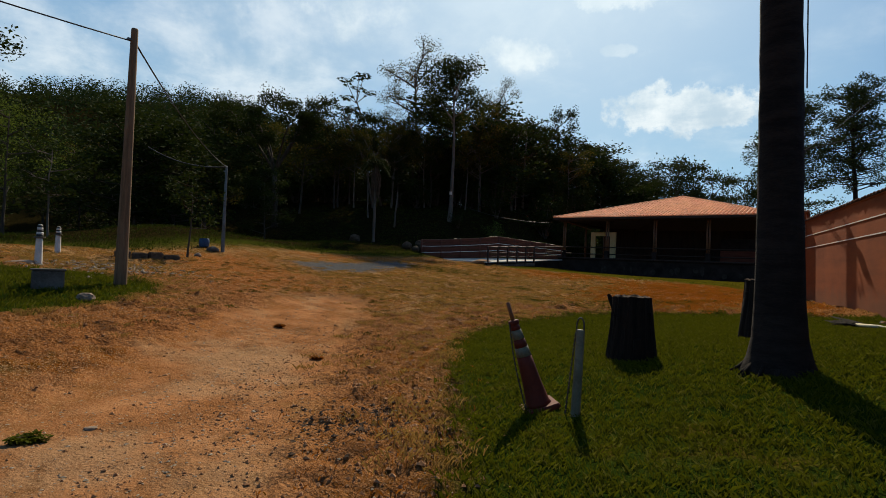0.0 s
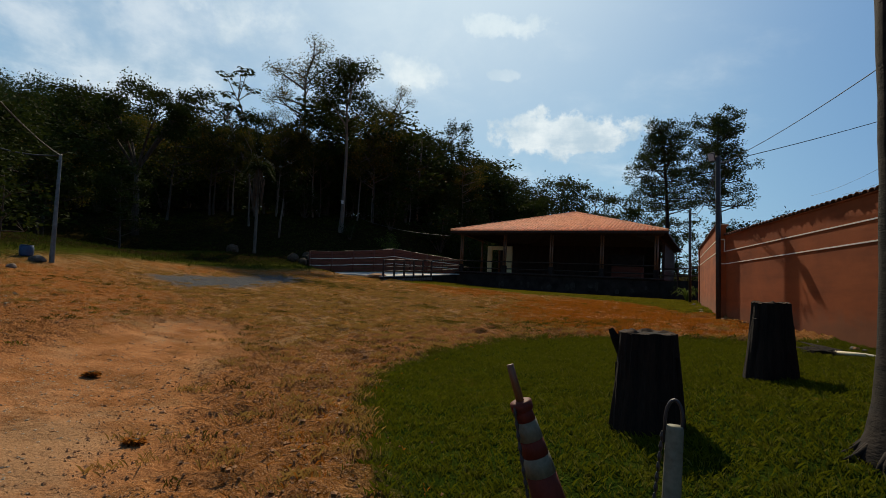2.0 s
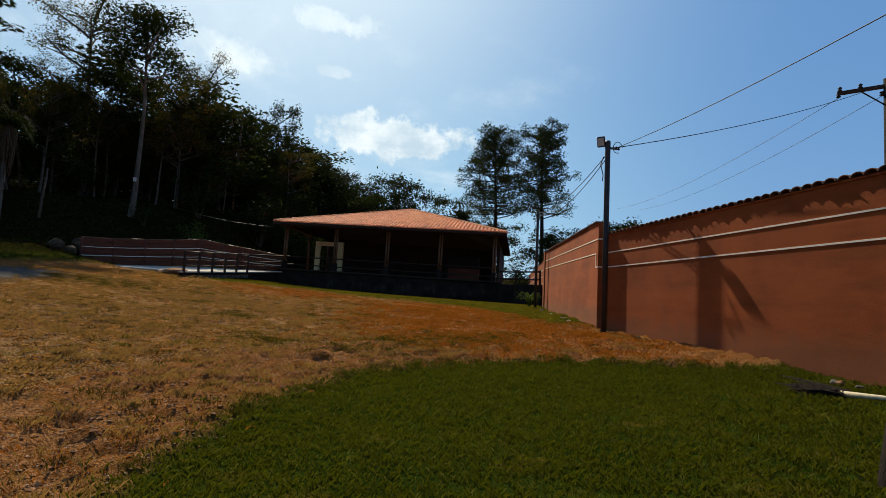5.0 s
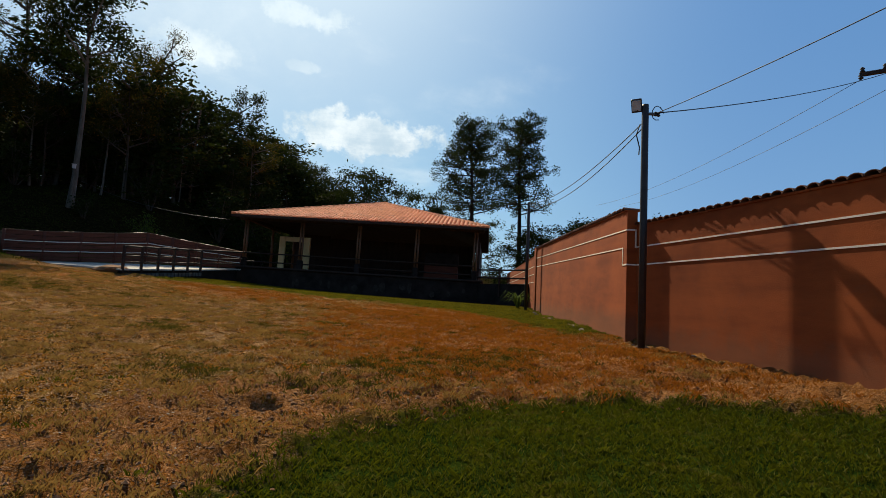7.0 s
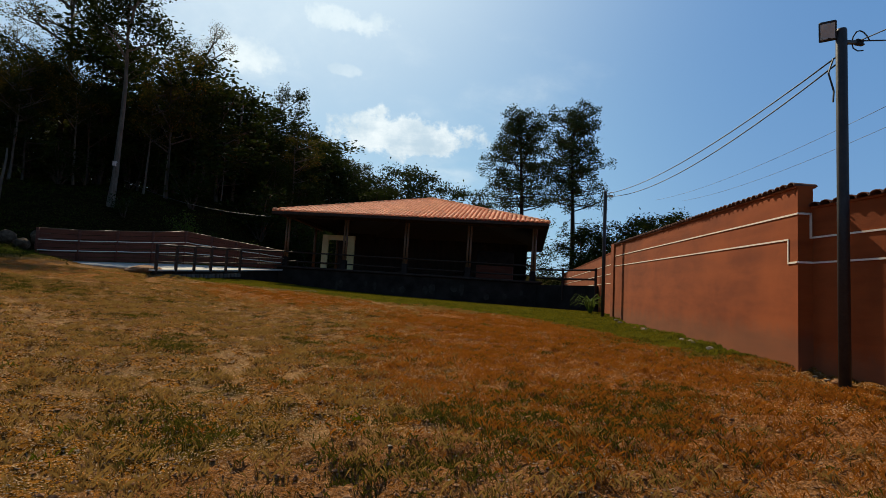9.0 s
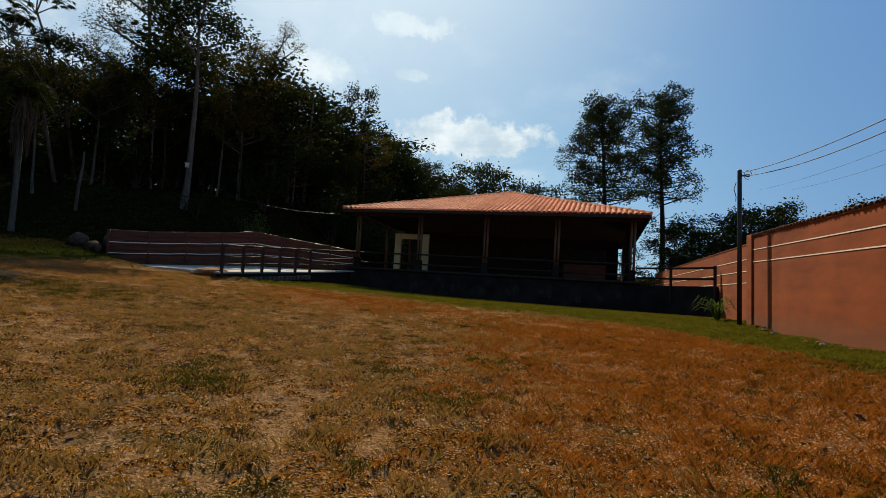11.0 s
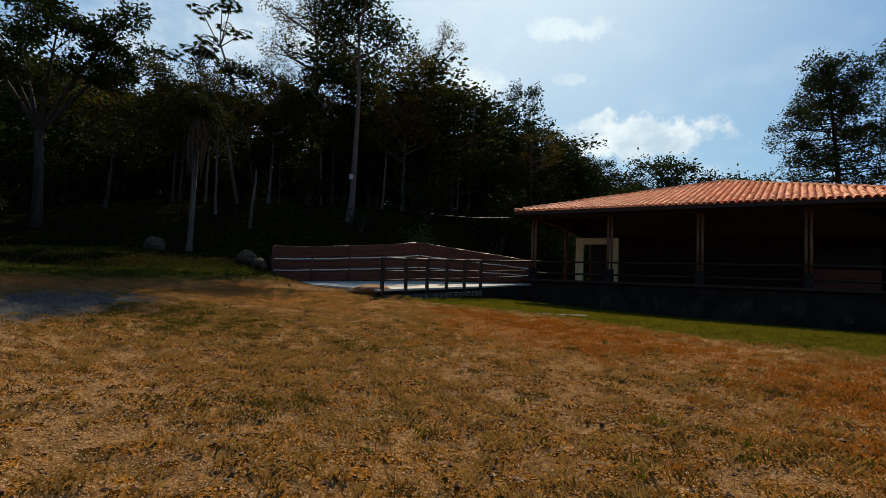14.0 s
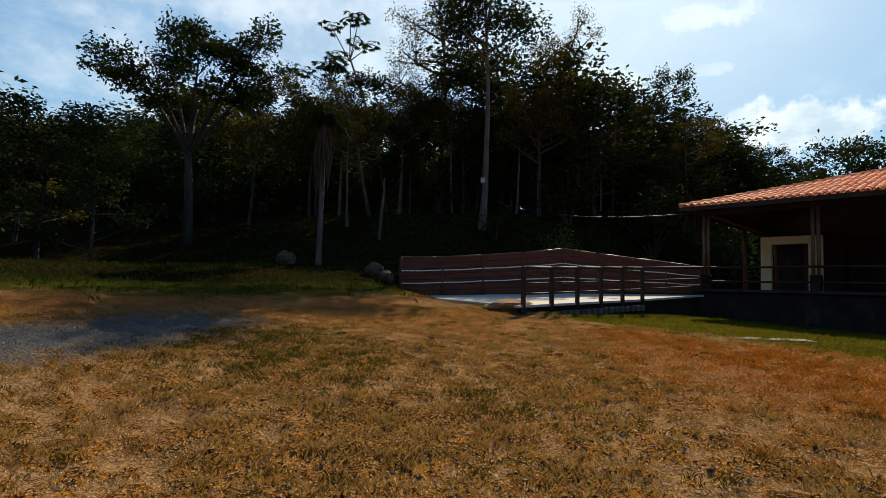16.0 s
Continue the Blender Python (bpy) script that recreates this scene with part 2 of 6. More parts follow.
HAY = leafy("dry_grass_blade", (0.12, 0.036, 0.004), (0.46, 0.155, 0.019), 0.3, tip=(0.05, 0.050, 0.008))
STRAW_BLADE = leafy("straw_grass_blade", (0.12, 0.064, 0.014), (0.42, 0.245, 0.066), 0.3, tip=(0.09, 0.052, 0.012))
RANK = leafy("green_weed_blade", (0.022, 0.024, 0.004), (0.105, 0.092, 0.012), 0.3, tip=(0.24, 0.13, 0.02))
WEED = leafy("withered_weed_blade", (0.030, 0.024, 0.004), (0.12, 0.085, 0.012), 0.2)
STONE = worn("grey_gravel", (0.16, 0.115, 0.075), (0.46, 0.37, 0.26), 8.0, 60.0, 0.95, vary=0.3)
CLOD = worn("red_earth_clod", (0.17, 0.075, 0.03), (0.36, 0.18, 0.08), 8.0, 60.0, 0.95)
BLUE = worn("blue_plastic", (0.010, 0.030, 0.075), (0.022, 0.060, 0.13), 5.0, 40.0, 0.5, 0.4)
HOSE = worn("pale_cut_wood", (0.40, 0.34, 0.22), (0.58, 0.50, 0.34), 5.0, 40.0, 0.8)
PVC = worn("weathered_grey_plastic", (0.085, 0.078, 0.048), (0.18, 0.165, 0.11), 4.0, 40.0, 0.7, stain=(0.12, 0.10, 0.07))
FAR_LEAF = leafy("distant_leaf", (0.010, 0.020, 0.006), (0.035, 0.052, 0.012), 0.15)
BOULDER = worn("dark_weathered_stone", (0.045, 0.028, 0.017), (0.12, 0.080, 0.050), 5.0, 40.0, 0.95, 0.1, bumps=0.7)
ROCK = worn("lichened_rock", (0.13, 0.092, 0.062), (0.27, 0.195, 0.135), 6.0, 40.0, 0.95, bumps=0.7)
GLASS = worn("lamp_glass", (0.4, 0.42, 0.42), (0.5, 0.52, 0.52), 5.0, 40.0, 0.15, 0.6)


# ---- mesh helpers ----
class Shape:
    """Vertices and faces of one mesh, gathered piece by piece."""

    def __init__(self):
        self.v, self.f = [], []

    def add(self, verts, faces):
        k = len(self.v)
        self.v.extend(tuple(p) for p in verts)
        self.f.extend(tuple(i + k for i in q) for q in faces)
        return self

    def box(self, c, size, rz=0.0, bevel=0.0, m=None):
        """A box with chamfered edges: centre, size, turn about z in degrees."""
        hx, hy, hz = (s / 2 for s in size)
        b = min(bevel, hx * 0.45, hy * 0.45, hz * 0.45)
        m = (m or Matrix.Identity(4)) @ pose(*c, 0, 0, rz)
        if b <= 0:
            vs = [(x, y, z) for z in (-hz, hz) for y in (-hy, hy) for x in (-hx, hx)]
            return self.add([m @ Vector(p) for p in vs], [(0, 2, 3, 1), (4, 5, 7, 6), (0, 1, 5, 4), (2, 6, 7, 3), (0, 4, 6, 2), (1, 3, 7, 5)])
        rings = []
        for z, ins in ((-hz, b), (-hz + b, 0), (hz - b, 0), (hz, b)):
            x, y = hx - ins, hy - ins
            k = b if ins == 0 else b * 0.6
            rings.append([(-x + k, -y, z), (x - k, -y, z), (x, -y + k, z), (x, y - k, z), (x - k, y, z), (-x + k, y, z), (-x, y - k, z), (-x, -y + k, z)])
        vs = [m @ Vector(p) for r in rings for p in r]
        fs = [tuple(range(7, -1, -1)), tuple(range(24, 32))]
        fs += [(r * 8 + i, r * 8 + (i + 1) % 8, r * 8 + 8 + (i + 1) % 8, r * 8 + 8 + i) for r in range(3) for i in range(8)]
        return self.add(vs, fs)

    def tube(self, pts, radii, n=8, caps=True):
        """A round bar along points, with a radius at each."""
        pts = [Vector(p) for p in pts]
        if not hasattr(radii, "__len__"):
            radii = [radii] * len(pts)
        vs, side = [], None
        for i, p in enumerate(pts):
            d = (pts[min(i + 1, len(pts) - 1)] - pts[max(i - 1, 0)]).normalized()
            if side is None:
                side = d.orthogonal().normalized()
            side = (side - d * side.dot(d)).normalized()
            up_ = d.cross(side)
            vs += [p + (side * math.cos(a) + up_ * math.sin(a)) * radii[i] for a in (2 * math.pi * j / n for j in range(n))]
        fs = [(i * n + j, i * n + (j + 1) % n, (i + 1) * n + (j + 1) % n, (i + 1) * n + j) for i in range(len(pts) - 1) for j in range(n)]
        if caps:
            fs += [tuple(range(n - 1, -1, -1)), tuple(range((len(pts) - 1) * n, len(pts) * n))]
        return self.add(vs, fs)

    def lathe(self, profile, n=20, c=(0, 0, 0), wob=0.0, seed=0, caps=True):
        """A turned body: (radius, z) rings; wob roughens it."""
        vs = []
        for r, z in profile:
            for j in range(n):
                a = 2 * math.pi * j / n
                k = 1 + wob * noise.noise((math.cos(a) * 2 + seed, math.sin(a) * 2, z * 1.2 + seed))
                k += wob * 0.5 * noise.noise((math.cos(a) * 7 + seed, math.sin(a) * 7, z * 1.5 + seed))
                vs.append((c[0] + r * k * math.cos(a), c[1] + r * k * math.sin(a), c[2] + z))
        fs = [(i * n + j, i * n + (j + 1) % n, (i + 1) * n + (j + 1) % n, (i + 1) * n + j) for i in range(len(profile) - 1) for j in range(n)]
        if caps:
            fs += [tuple(range(n - 1, -1, -1)), tuple(range((len(profile) - 1) * n, len(profile) * n))]
        return self.add(vs, fs)

    def mesh(self, name, mat, smooth=False):
        me = bpy.data.meshes.new(name)
        me.from_pydata(self.v, [], self.f)
        me.materials.append(mat)
        if smooth:
            me.polygons.foreach_set("use_smooth", [True] * len(me.polygons))
        me.update()
        return me


def thing(name, at, label, category, group="", rz=0.0, kind=""):
    """An Empty at the thing's base, to which its parts are tied."""
    e = new(name)
    e.matrix_basis = pose(*at, 0, 0, rz)
    return tagged(e, label, category, group, kind)


def part(name, shape, mat, parent, label="", smooth=False):
    ob = new(name, shape if isinstance(shape, bpy.types.Mesh) else shape.mesh(name, mat, smooth))
    ob.parent = parent
    if label:
        ob["label"] = label
    return ob


def solid(name, shape, mat, at, label, category, group="", smooth=False, kind="", rz=0.0):
    """A thing that is one mesh."""
    ob = new(name, shape.mesh(name, mat, smooth))
    ob.matrix_basis = pose(*at, 0, 0, rz)
    return tagged(ob, label, category, group, kind)


rng = random.Random(4)


# ---- ground ----
RAMP_BED = [(-19.6, 33.7), (-18.85, 39.8), (-18.2, 44.3), (-22.6, 41.15), (-27.1, 36.15)]
LOW = (0.9542, 0.7175, 0.5211, 0.6996, -0.2519, -0.0578, 0.0949, -0.4228, -0.1209, -0.0601, -0.0066, -0.0222, -0.0244, -0.1099, 0.0027)
RISES = ((-0.3, 7.5, 3.0, 0.3909), (-5.5, 9.0, 3.0, -0.1114), (-13.0, 5.0, 3.0, 0.2911), (0.0, 0.0, 3.0, -0.0665), (-1.0, 30.0, 4.0, -0.2289), (-15.0, 24.0, 4.0, -0.1089), (-2.0, 4.8, 1.1, -0.07))


def smooth01(v):
    v = np.clip(v, 0, 1)
    return v * v * (3 - 2 * v)


def land(x, y):
    """The height of the bare ground: a gentle yard with a mound and a track, a wooded hillside to the north-west."""
    x, y = np.asarray(x, float), np.asarray(y, float)
    px, py = np.clip(x, -31, 4), np.clip(y, -6, 43)
    a, b = px / 10, py / 10 - 2
    terms = (1, a, b, a * a, a * b, b * b, a ** 3, a * a * b, a * b * b, b ** 3, b ** 4, a * b ** 3, a * a * b * b, a ** 3 * b, a ** 4)
    z = sum(k * t for k, t in zip(LOW, terms))
    for cx, cy, s, h in RISES:
        z = z + h * np.exp(-((px - cx) ** 2 + (py - cy) ** 2) / (2 * s * s))
    s = (x + 27) * -0.6 + (y - 40) * 0.8
    west = smooth01((-20 - x) / 9)
    hill = 7.5 * np.tanh(np.maximum(s, 0) * 0.34 / 7.5) * west
    bearing = np.degrees(np.arctan2(-(x + 8), y - 15))
    hill = hill + 80 * np.tanh(np.maximum(s - 38, 0) * 0.36 / 80) * smooth01((bearing - 38) / 22) * smooth01((125 - bearing) / 20)
    bank = 0.9 * np.exp(-((x + 33) ** 2 / 60 + (y - 17) ** 2 / 30))
    far = 12 * smooth01((np.hypot(x, y - 20) - 90) / 200) * smooth01((y + 40) / 80)
    z = z + hill + bank + far
    bed = 2.12 - 0.0103 * (x + 19.6) + 0.0542 * (y - 33.7)
    return z + (np.minimum(z, bed) - z) * smooth01((edge_distance(x, y, RAMP_BED) + 0.9) / 0.9)


def gz(x, y):
    return float(land(x, y))


def edge_distance(x, y, poly):
    """Signed distance to a closed outline, above 0 inside."""
    x, y = np.asarray(x, float), np.asarray(y, float)
    best, inside = np.full(x.shape, 1e9), np.zeros(x.shape, bool)
    for (x0, y0), (x1, y1) in zip(poly, poly[1:] + poly[:1]):
        ex, ey = x1 - x0, y1 - y0
        k = np.clip(((x - x0) * ex + (y - y0) * ey) / (ex * ex + ey * ey), 0, 1)
        best = np.minimum(best, np.hypot(x - x0 - k * ex, y - y0 - k * ey))
        hit = (y0 > y) != (y1 > y)
        inside ^= hit & (x < (x1 - x0) * (y - y0) / (y1 - y0 if y1 != y0 else 1e-9) + x0)
    return np.where(inside, best, -best)


LAWN_EDGE = [(6, 0.5), (-1.1, 1.6), (-2.5, 3.9), (-4.0, 6.0), (-5.35, 8.1), (-6.1, 10.0), (-6.05, 12.0), (-5.3, 14.2), (-4.0, 15.3), (-2.4, 15.7), (-1.2, 15.5), (0.3, 14.9), (6, 14.0)]
ISLAND_EDGE = [(-10.4, 2.4), (-10.6, 4.0), (-11.8, 6.2), (-13.0, 6.8), (-15.0, 6.4), (-17.0, 4.6), (-18.0, 1.0), (-12.0, -0.5)]
STRIP_EDGE = [(-19.5, 34.6), (-14.6, 35.0), (-12.0, 33.6), (-9.1, 32.3), (-5.5, 31.6), (-3.6, 29.6), (-2.7, 26.8), (-1.7, 22.0), (-0.6, 21.2), (2, 20), (4, 46), (-19.0, 46), (-19.5, 40)]
WOOD_EDGE = [(-24.6, 33.0), (-24.3, 30.0), (-24.4, 27.0), (-25.0, 24.0), (-25.5, 21.0), (-25.0, 15.5), (-23.5, 11.0), (-24.0, 4.0), (-30, -60), (-900, -60), (-900, 900), (60, 900), (60, 60), (-18, 60), (-19, 45), (-24.5, 43.5)]
GRAVEL_EDGE = [(-17.2, 18.5), (-18.5, 22.3), (-19.3, 24.7), (-20.2, 26.3), (-21.6, 26.5), (-22.1, 25.2), (-21.1, 23.3), (-20.8, 21.5), (-20.5, 17.0), (-17.5, 16.0)]
RUST_EDGE = [(-0.5, 16.0), (-4.0, 16.0), (-6.5, 19.0), (-7.5, 24.0), (-9.0, 30.5), (-12.5, 33.5), (-16.5, 33.0), (-15.0, 30.0), (-11.0, 28.0), (-3.0, 31.5), (-1.5, 24.0), (0.5, 18.0)]
ORANGE_EDGE = [(-5, 2.5), (-10, 1.5), (-11.5, 7), (-17, 9), (-23, 12), (-23, 16), (-14, 14), (-10, 10), (-6.5, 6)]
RED_EDGE = [(-21.2, 20), (-22.3, 25), (-21.8, 27), (-20.2, 27.8), (-17.5, 29.5), (-18.8, 33), (-23.5, 32), (-24.0, 27), (-24.6, 25), (-25, 20)]
TRACK = ((-1.5, -3.0, 1.8), (-4.4, 2.0, 1.9), (-6.8, 4.8, 1.9), (-9.0, 7.4, 1.7), (-10.8, 10.4, 1.2))


def track_distance(x, y):
    x, y = np.asarray(x, float), np.asarray(y, float)
    best = np.full(x.shape, -1e9)
    for (x0, y0, w0), (x1, y1, w1) in zip(TRACK, TRACK[1:]):
        ex, ey = x1 - x0, y1 - y0
        k = np.clip(((x - x0) * ex + (y - y0) * ey) / (ex * ex + ey * ey), 0, 1)
        best = np.maximum(best, w0 + (w1 - w0) * k - np.hypot(x - x0 - k * ex, y - y0 - k * ey))
    return best


def spread(lo, hi, step, far, grow=1.16):
    """Grid lines: even between lo and hi, wider and wider out to far."""
    mid = list(np.arange(lo, hi + step * 0.5, step))
    out, d, p = [], step, hi
    while p < far:
        d *= grow
        p += d
        out.append(p)
    low, d, p = [], step, lo
    while p > -far:
        d *= grow
        p -= d
        low.append(p)
    return np.array(low[::-1] + mid + out)


def grain_noise(x, y, scale, seed=0.0):
    """Smooth value noise, 0 to 1."""
    x, y = np.asarray(x, float) * scale, np.asarray(y, float) * scale
    i, j = np.floor(x), np.floor(y)
    u, v = x - i, y - j
    u, v = u * u * (3 - 2 * u), v * v * (3 - 2 * v)

    def knot(a, b):
        h = np.sin(a * 127.1 + b * 311.7 + seed * 74.7) * 43758.5453
        return h - np.floor(h)

    return (knot(i, j) * (1 - u) + knot(i + 1, j) * u) * (1 - v) + (knot(i, j + 1) * (1 - u) + knot(i + 1, j + 1) * u) * v


def clumps(x, y):
    """Where the turf stands up in clumps (1) and where the soil between them is bare (0)."""
    n = 0.20 * grain_noise(x + 0.4 * y, y, 0.9, 5.0) + 0.42 * grain_noise(x, y + 0.3 * x, 6.5, 1.0) + 0.38 * grain_noise(x - 0.3 * y, y, 12.0, 2.0)
    return smooth01((n - 0.42) / 0.14)


GRID = {}


def surface(x, y):
    """The height of the finished ground, bumps and all."""
    xs, ys, z = GRID["xs"], GRID["ys"], GRID["z"]
    i = np.clip(np.searchsorted(xs, x) - 1, 0, len(xs) - 2)
    j = np.clip(np.searchsorted(ys, y) - 1, 0, len(ys) - 2)
    u, v = (x - xs[i]) / (xs[i + 1] - xs[i]), (y - ys[j]) / (ys[j + 1] - ys[j])
    return (z[j, i] * (1 - u) + z[j, i + 1] * u) * (1 - v) + (z[j + 1, i] * (1 - u) + z[j + 1, i + 1] * u) * v


def make_ground_mesh():
    xs, ys = spread(-15, 1, 0.08, 1600, 1.12), spread(0, 28, 0.08, 1600, 1.12)
    gx, gy = np.meshgrid(xs, ys)
    x, y = gx.ravel(), gy.ravel()
    z = land(x, y)
    near = (x > -24) & (x < 5) & (y > -3) & (y < 36)
    lawn = np.maximum(edge_distance(x, y, LAWN_EDGE), edge_distance(x, y, ISLAND_EDGE))
    tr = track_distance(x, y)
    fine_ = (grain_noise(x, y, 1.1, 3.0) - 0.5) * 0.07 + (grain_noise(x, y, 2.9, 4.0) - 0.5) * 0.05
    fine_ += (grain_noise(x, y, 5.5, 6.0) - 0.5) * 0.03
    worn_ = smooth01((tr - 0.1) / 0.8)
    mown = smooth01((lawn + 0.1) / 0.4)
    crumble = smooth01((lawn + 2.9) / 1.2) * (1 - mown) * (1 - 0.7 * worn_)
    tuft = clumps(x, y) * (1 - worn_) * (1 - mown)
    fine_ = fine_ * (1 - 0.5 * worn_) * (1 - 0.6 * mown) + 0.06 * tuft
    fine_ += crumble * 0.055 * smooth01((grain_noise(x, y, 6.5, 8.0) - 0.45) / 0.2)
    fine_ += 0.012 * worn_ * smooth01((grain_noise(x, y, 3.0, 9.0) - 0.5) / 0.15)
    fine_ = np.where(near, fine_, 0.0)
    z = z + fine_
    n, m = len(xs), len(ys)
    idx = np.arange(n * m).reshape(m, n)
    quads = np.stack([idx[:-1, :-1], idx[:-1, 1:], idx[1:, 1:], idx[1:, :-1]], -1).reshape(-1, 4)
    GRID.update(xs=xs, ys=ys, z=z.reshape(m, n))
    me = bpy.data.meshes.new("ground")
    me.from_pydata(np.stack([x, y, z], 1).tolist(), [], quads.tolist())
    strip = edge_distance(x, y, STRIP_EDGE)
    wood = edge_distance(x, y, WOOD_EDGE)
    grav = edge_distance(x, y, GRAVEL_EDGE)
    rust = np.maximum(edge_distance(x, y, RUST_EDGE), np.maximum(edge_distance(x, y, RED_EDGE), edge_distance(x, y, ORANGE_EDGE)))
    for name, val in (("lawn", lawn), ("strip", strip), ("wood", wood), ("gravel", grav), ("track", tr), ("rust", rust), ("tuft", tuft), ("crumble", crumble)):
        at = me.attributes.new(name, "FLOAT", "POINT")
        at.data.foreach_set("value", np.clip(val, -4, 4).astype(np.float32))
    me.polygons.foreach_set("use_smooth", [True] * len(me.polygons))
    return me


def ground_material():
    m, t, b = material("yard_ground", 0.95, 0.0)
    c = node(t, "ShaderNodeTexCoord").outputs["Object"]

    def attr(name):
        n = node(t, "ShaderNodeAttribute")
        n.attribute_name = name
        return n.outputs["Fac"]

    n_big, n_mid, n_small, n_fine = (noise_tex(t, c, s, 5.0, 0.62, 0.2) for s in (0.35, 1.5, 6.0, 28.0))
    n_grit = noise_tex(t, c, 55.0, 4.0, 0.75)
    rough_edge = math_node(t, "ADD", math_node(t, "MULTIPLY", math_node(t, "SUBTRACT", n_mid, 0.5), 1.6), math_node(t, "MULTIPLY", math_node(t, "SUBTRACT", n_small, 0.5), 1.0))

    def region(name, lo, hi, wob=1.0):
        return ramp(t, math_node(t, "ADD", attr(name), math_node(t, "MULTIPLY", rough_edge, wob)), lo, hi)

    # dry, orange-brown turf in clumps with bare pale earth between them
    turf = mix(t, ramp(t, n_small, 0.35, 0.65), (0.17, 0.066, 0.008), (0.40, 0.160, 0.021))
    turf = mix(t, ramp(t, n_fine, 0.47, 0.58), turf, (0.036, 0.018, 0.005))
    bare = mix(t, ramp(t, n_fine, 0.3, 0.7), (0.21, 0.098, 0.030), (0.48, 0.265, 0.110))
    cover = ramp(t, math_node(t, "ADD", attr("tuft"), math_node(t, "MULTIPLY", math_node(t, "SUBTRACT", n_small, 0.5), 0.9)), 0.25, 0.6)
    far_mix = ramp(t, math_node(t, "ADD", math_node(t, "MULTIPLY", n_big, 0.6), math_node(t, "MULTIPLY", n_small, 0.4)), 0.56, 0.42)
    col = mix(t, math_node(t, "MAXIMUM", cover, math_node(t, "MULTIPLY", far_mix, 0.45)), bare, turf)
    rust = mix(t, ramp(t, n_fine, 0.3, 0.7), (0.17, 0.047, 0.005), (0.41, 0.128, 0.016))
    col = mix(t, math_node(t, "MULTIPLY", region("rust", -1.5, 2.0, 1.8), 0.85), col, rust)
    col = mix(t, math_node(t, "MULTIPLY", ramp(t, noise_tex(t, c, 0.8, 5.0, 0.65, 0.3), 0.55, 0.68), 0.55), col, (0.060, 0.058, 0.008))
    # grit: pale stones and dark crumbs
    n_crumb = noise_tex(t, node(t, "ShaderNodeMapping", {"Vector": c, "Location": (7.3, 2.1, 0.0)}).outputs[0], 32.0, 4.0, 0.7)
    pale, crumb = ramp(t, n_grit, 0.54, 0.61), ramp(t, n_crumb, 0.53, 0.60)
    col = mix(t, math_node(t, "MULTIPLY", crumb, 0.65), col, (0.055, 0.026, 0.008))
    col = mix(t, math_node(t, "MULTIPLY", ramp(t, noise_tex(t, c, 2.6, 6.0, 0.72, 0.4), 0.53, 0.62), 0.6), col, (0.050, 0.036, 0.006))
    col = mix(t, math_node(t, "MULTIPLY", pale, 0.85), col, (0.60, 0.42, 0.25))
    # worn track of pale earth
    earth = mix(t, ramp(t, n_mid, 0.3, 0.7), (0.18, 0.070, 0.023), (0.35, 0.155, 0.064))
    earth = mix(t, math_node(t, "MULTIPLY", ramp(t, n_big, 0.5, 0.62), 0.6), earth, (0.30, 0.185, 0.100))
    earth = mix(t, math_node(t, "MULTIPLY", ramp(t, n_fine, 0.56, 0.72), 0.5), earth, (0.11, 0.036, 0.009))
    scuff = math_node(t, "MULTIPLY", ramp(t, noise_tex(t, c, 1.1, 7.0, 0.72, 0.5), 0.56, 0.66), 0.6)
    earth = mix(t, scuff, earth, (0.085, 0.036, 0.011))
    earth = mix(t, math_node(t, "MULTIPLY", crumb, 0.25), earth, (0.14, 0.052, 0.016))
    earth = mix(t, math_node(t, "MULTIPLY", pale, 0.3), earth, (0.50, 0.32, 0.17))
    col = mix(t, region("track", -1.1, 1.2, 1.8), col, earth)
    broken = mix(t, ramp(t, n_fine, 0.35, 0.65), (0.11, 0.038, 0.011), (0.42, 0.180, 0.068))
    col = mix(t, math_node(t, "MULTIPLY", ramp(t, math_node(t, "ADD", attr("crumble"), math_node(t, "MULTIPLY", rough_edge, 0.4)), 0.2, 0.8), 0.6), col, broken)
    grit = mix(t, ramp(t, n_grit, 0.35, 0.65), (0.05, 0.052, 0.055), (0.16, 0.155, 0.15))
    col = mix(t, region("gravel", -0.6, 0.6, 1.2), col, grit)
    green = mix(t, ramp(t, n_mid, 0.3, 0.7), (0.016, 0.032, 0.004), (0.042, 0.062, 0.007))
    green = mix(t, math_node(t, "MULTIPLY", ramp(t, n_fine, 0.5, 0.75), 0.6), green, (0.055, 0.052, 0.010))
    lawn_col = mix(t, math_node(t, "MULTIPLY", ramp(t, n_mid, 0.54, 0.68), 0.6), green, (0.13, 0.080, 0.014))
    verge = mix(t, ramp(t, n_mid, 0.3, 0.7), (0.045, 0.048, 0.005), (0.105, 0.090, 0.010))
    col = mix(t, region("strip", -0.6, 0.5, 0.8), col, verge)
    # mossy at the wood's edge; deeper in, the canopy's shade darkens the colour
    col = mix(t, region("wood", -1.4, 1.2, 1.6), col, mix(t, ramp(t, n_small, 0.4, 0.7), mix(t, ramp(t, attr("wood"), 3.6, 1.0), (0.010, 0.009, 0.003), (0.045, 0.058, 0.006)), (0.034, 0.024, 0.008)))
    col = mix(t, region("lawn", -0.30, 0.25, 0.45), col, lawn_col)
    t.links.new(col, b.inputs["Base Color"])
    h = math_node(t, "ADD", math_node(t, "MULTIPLY", n_fine, 0.6), math_node(t, "ADD", math_node(t, "MULTIPLY", n_grit, 0.25), n_small))
    h = math_node(t, "MULTIPLY", h, math_node(t, "SUBTRACT", 1.0, math_node(t, "MULTIPLY", ramp(t, attr("track"), -0.2, 0.8), 0.72)))
    bump(t, b, h, 1.0, 0.13)
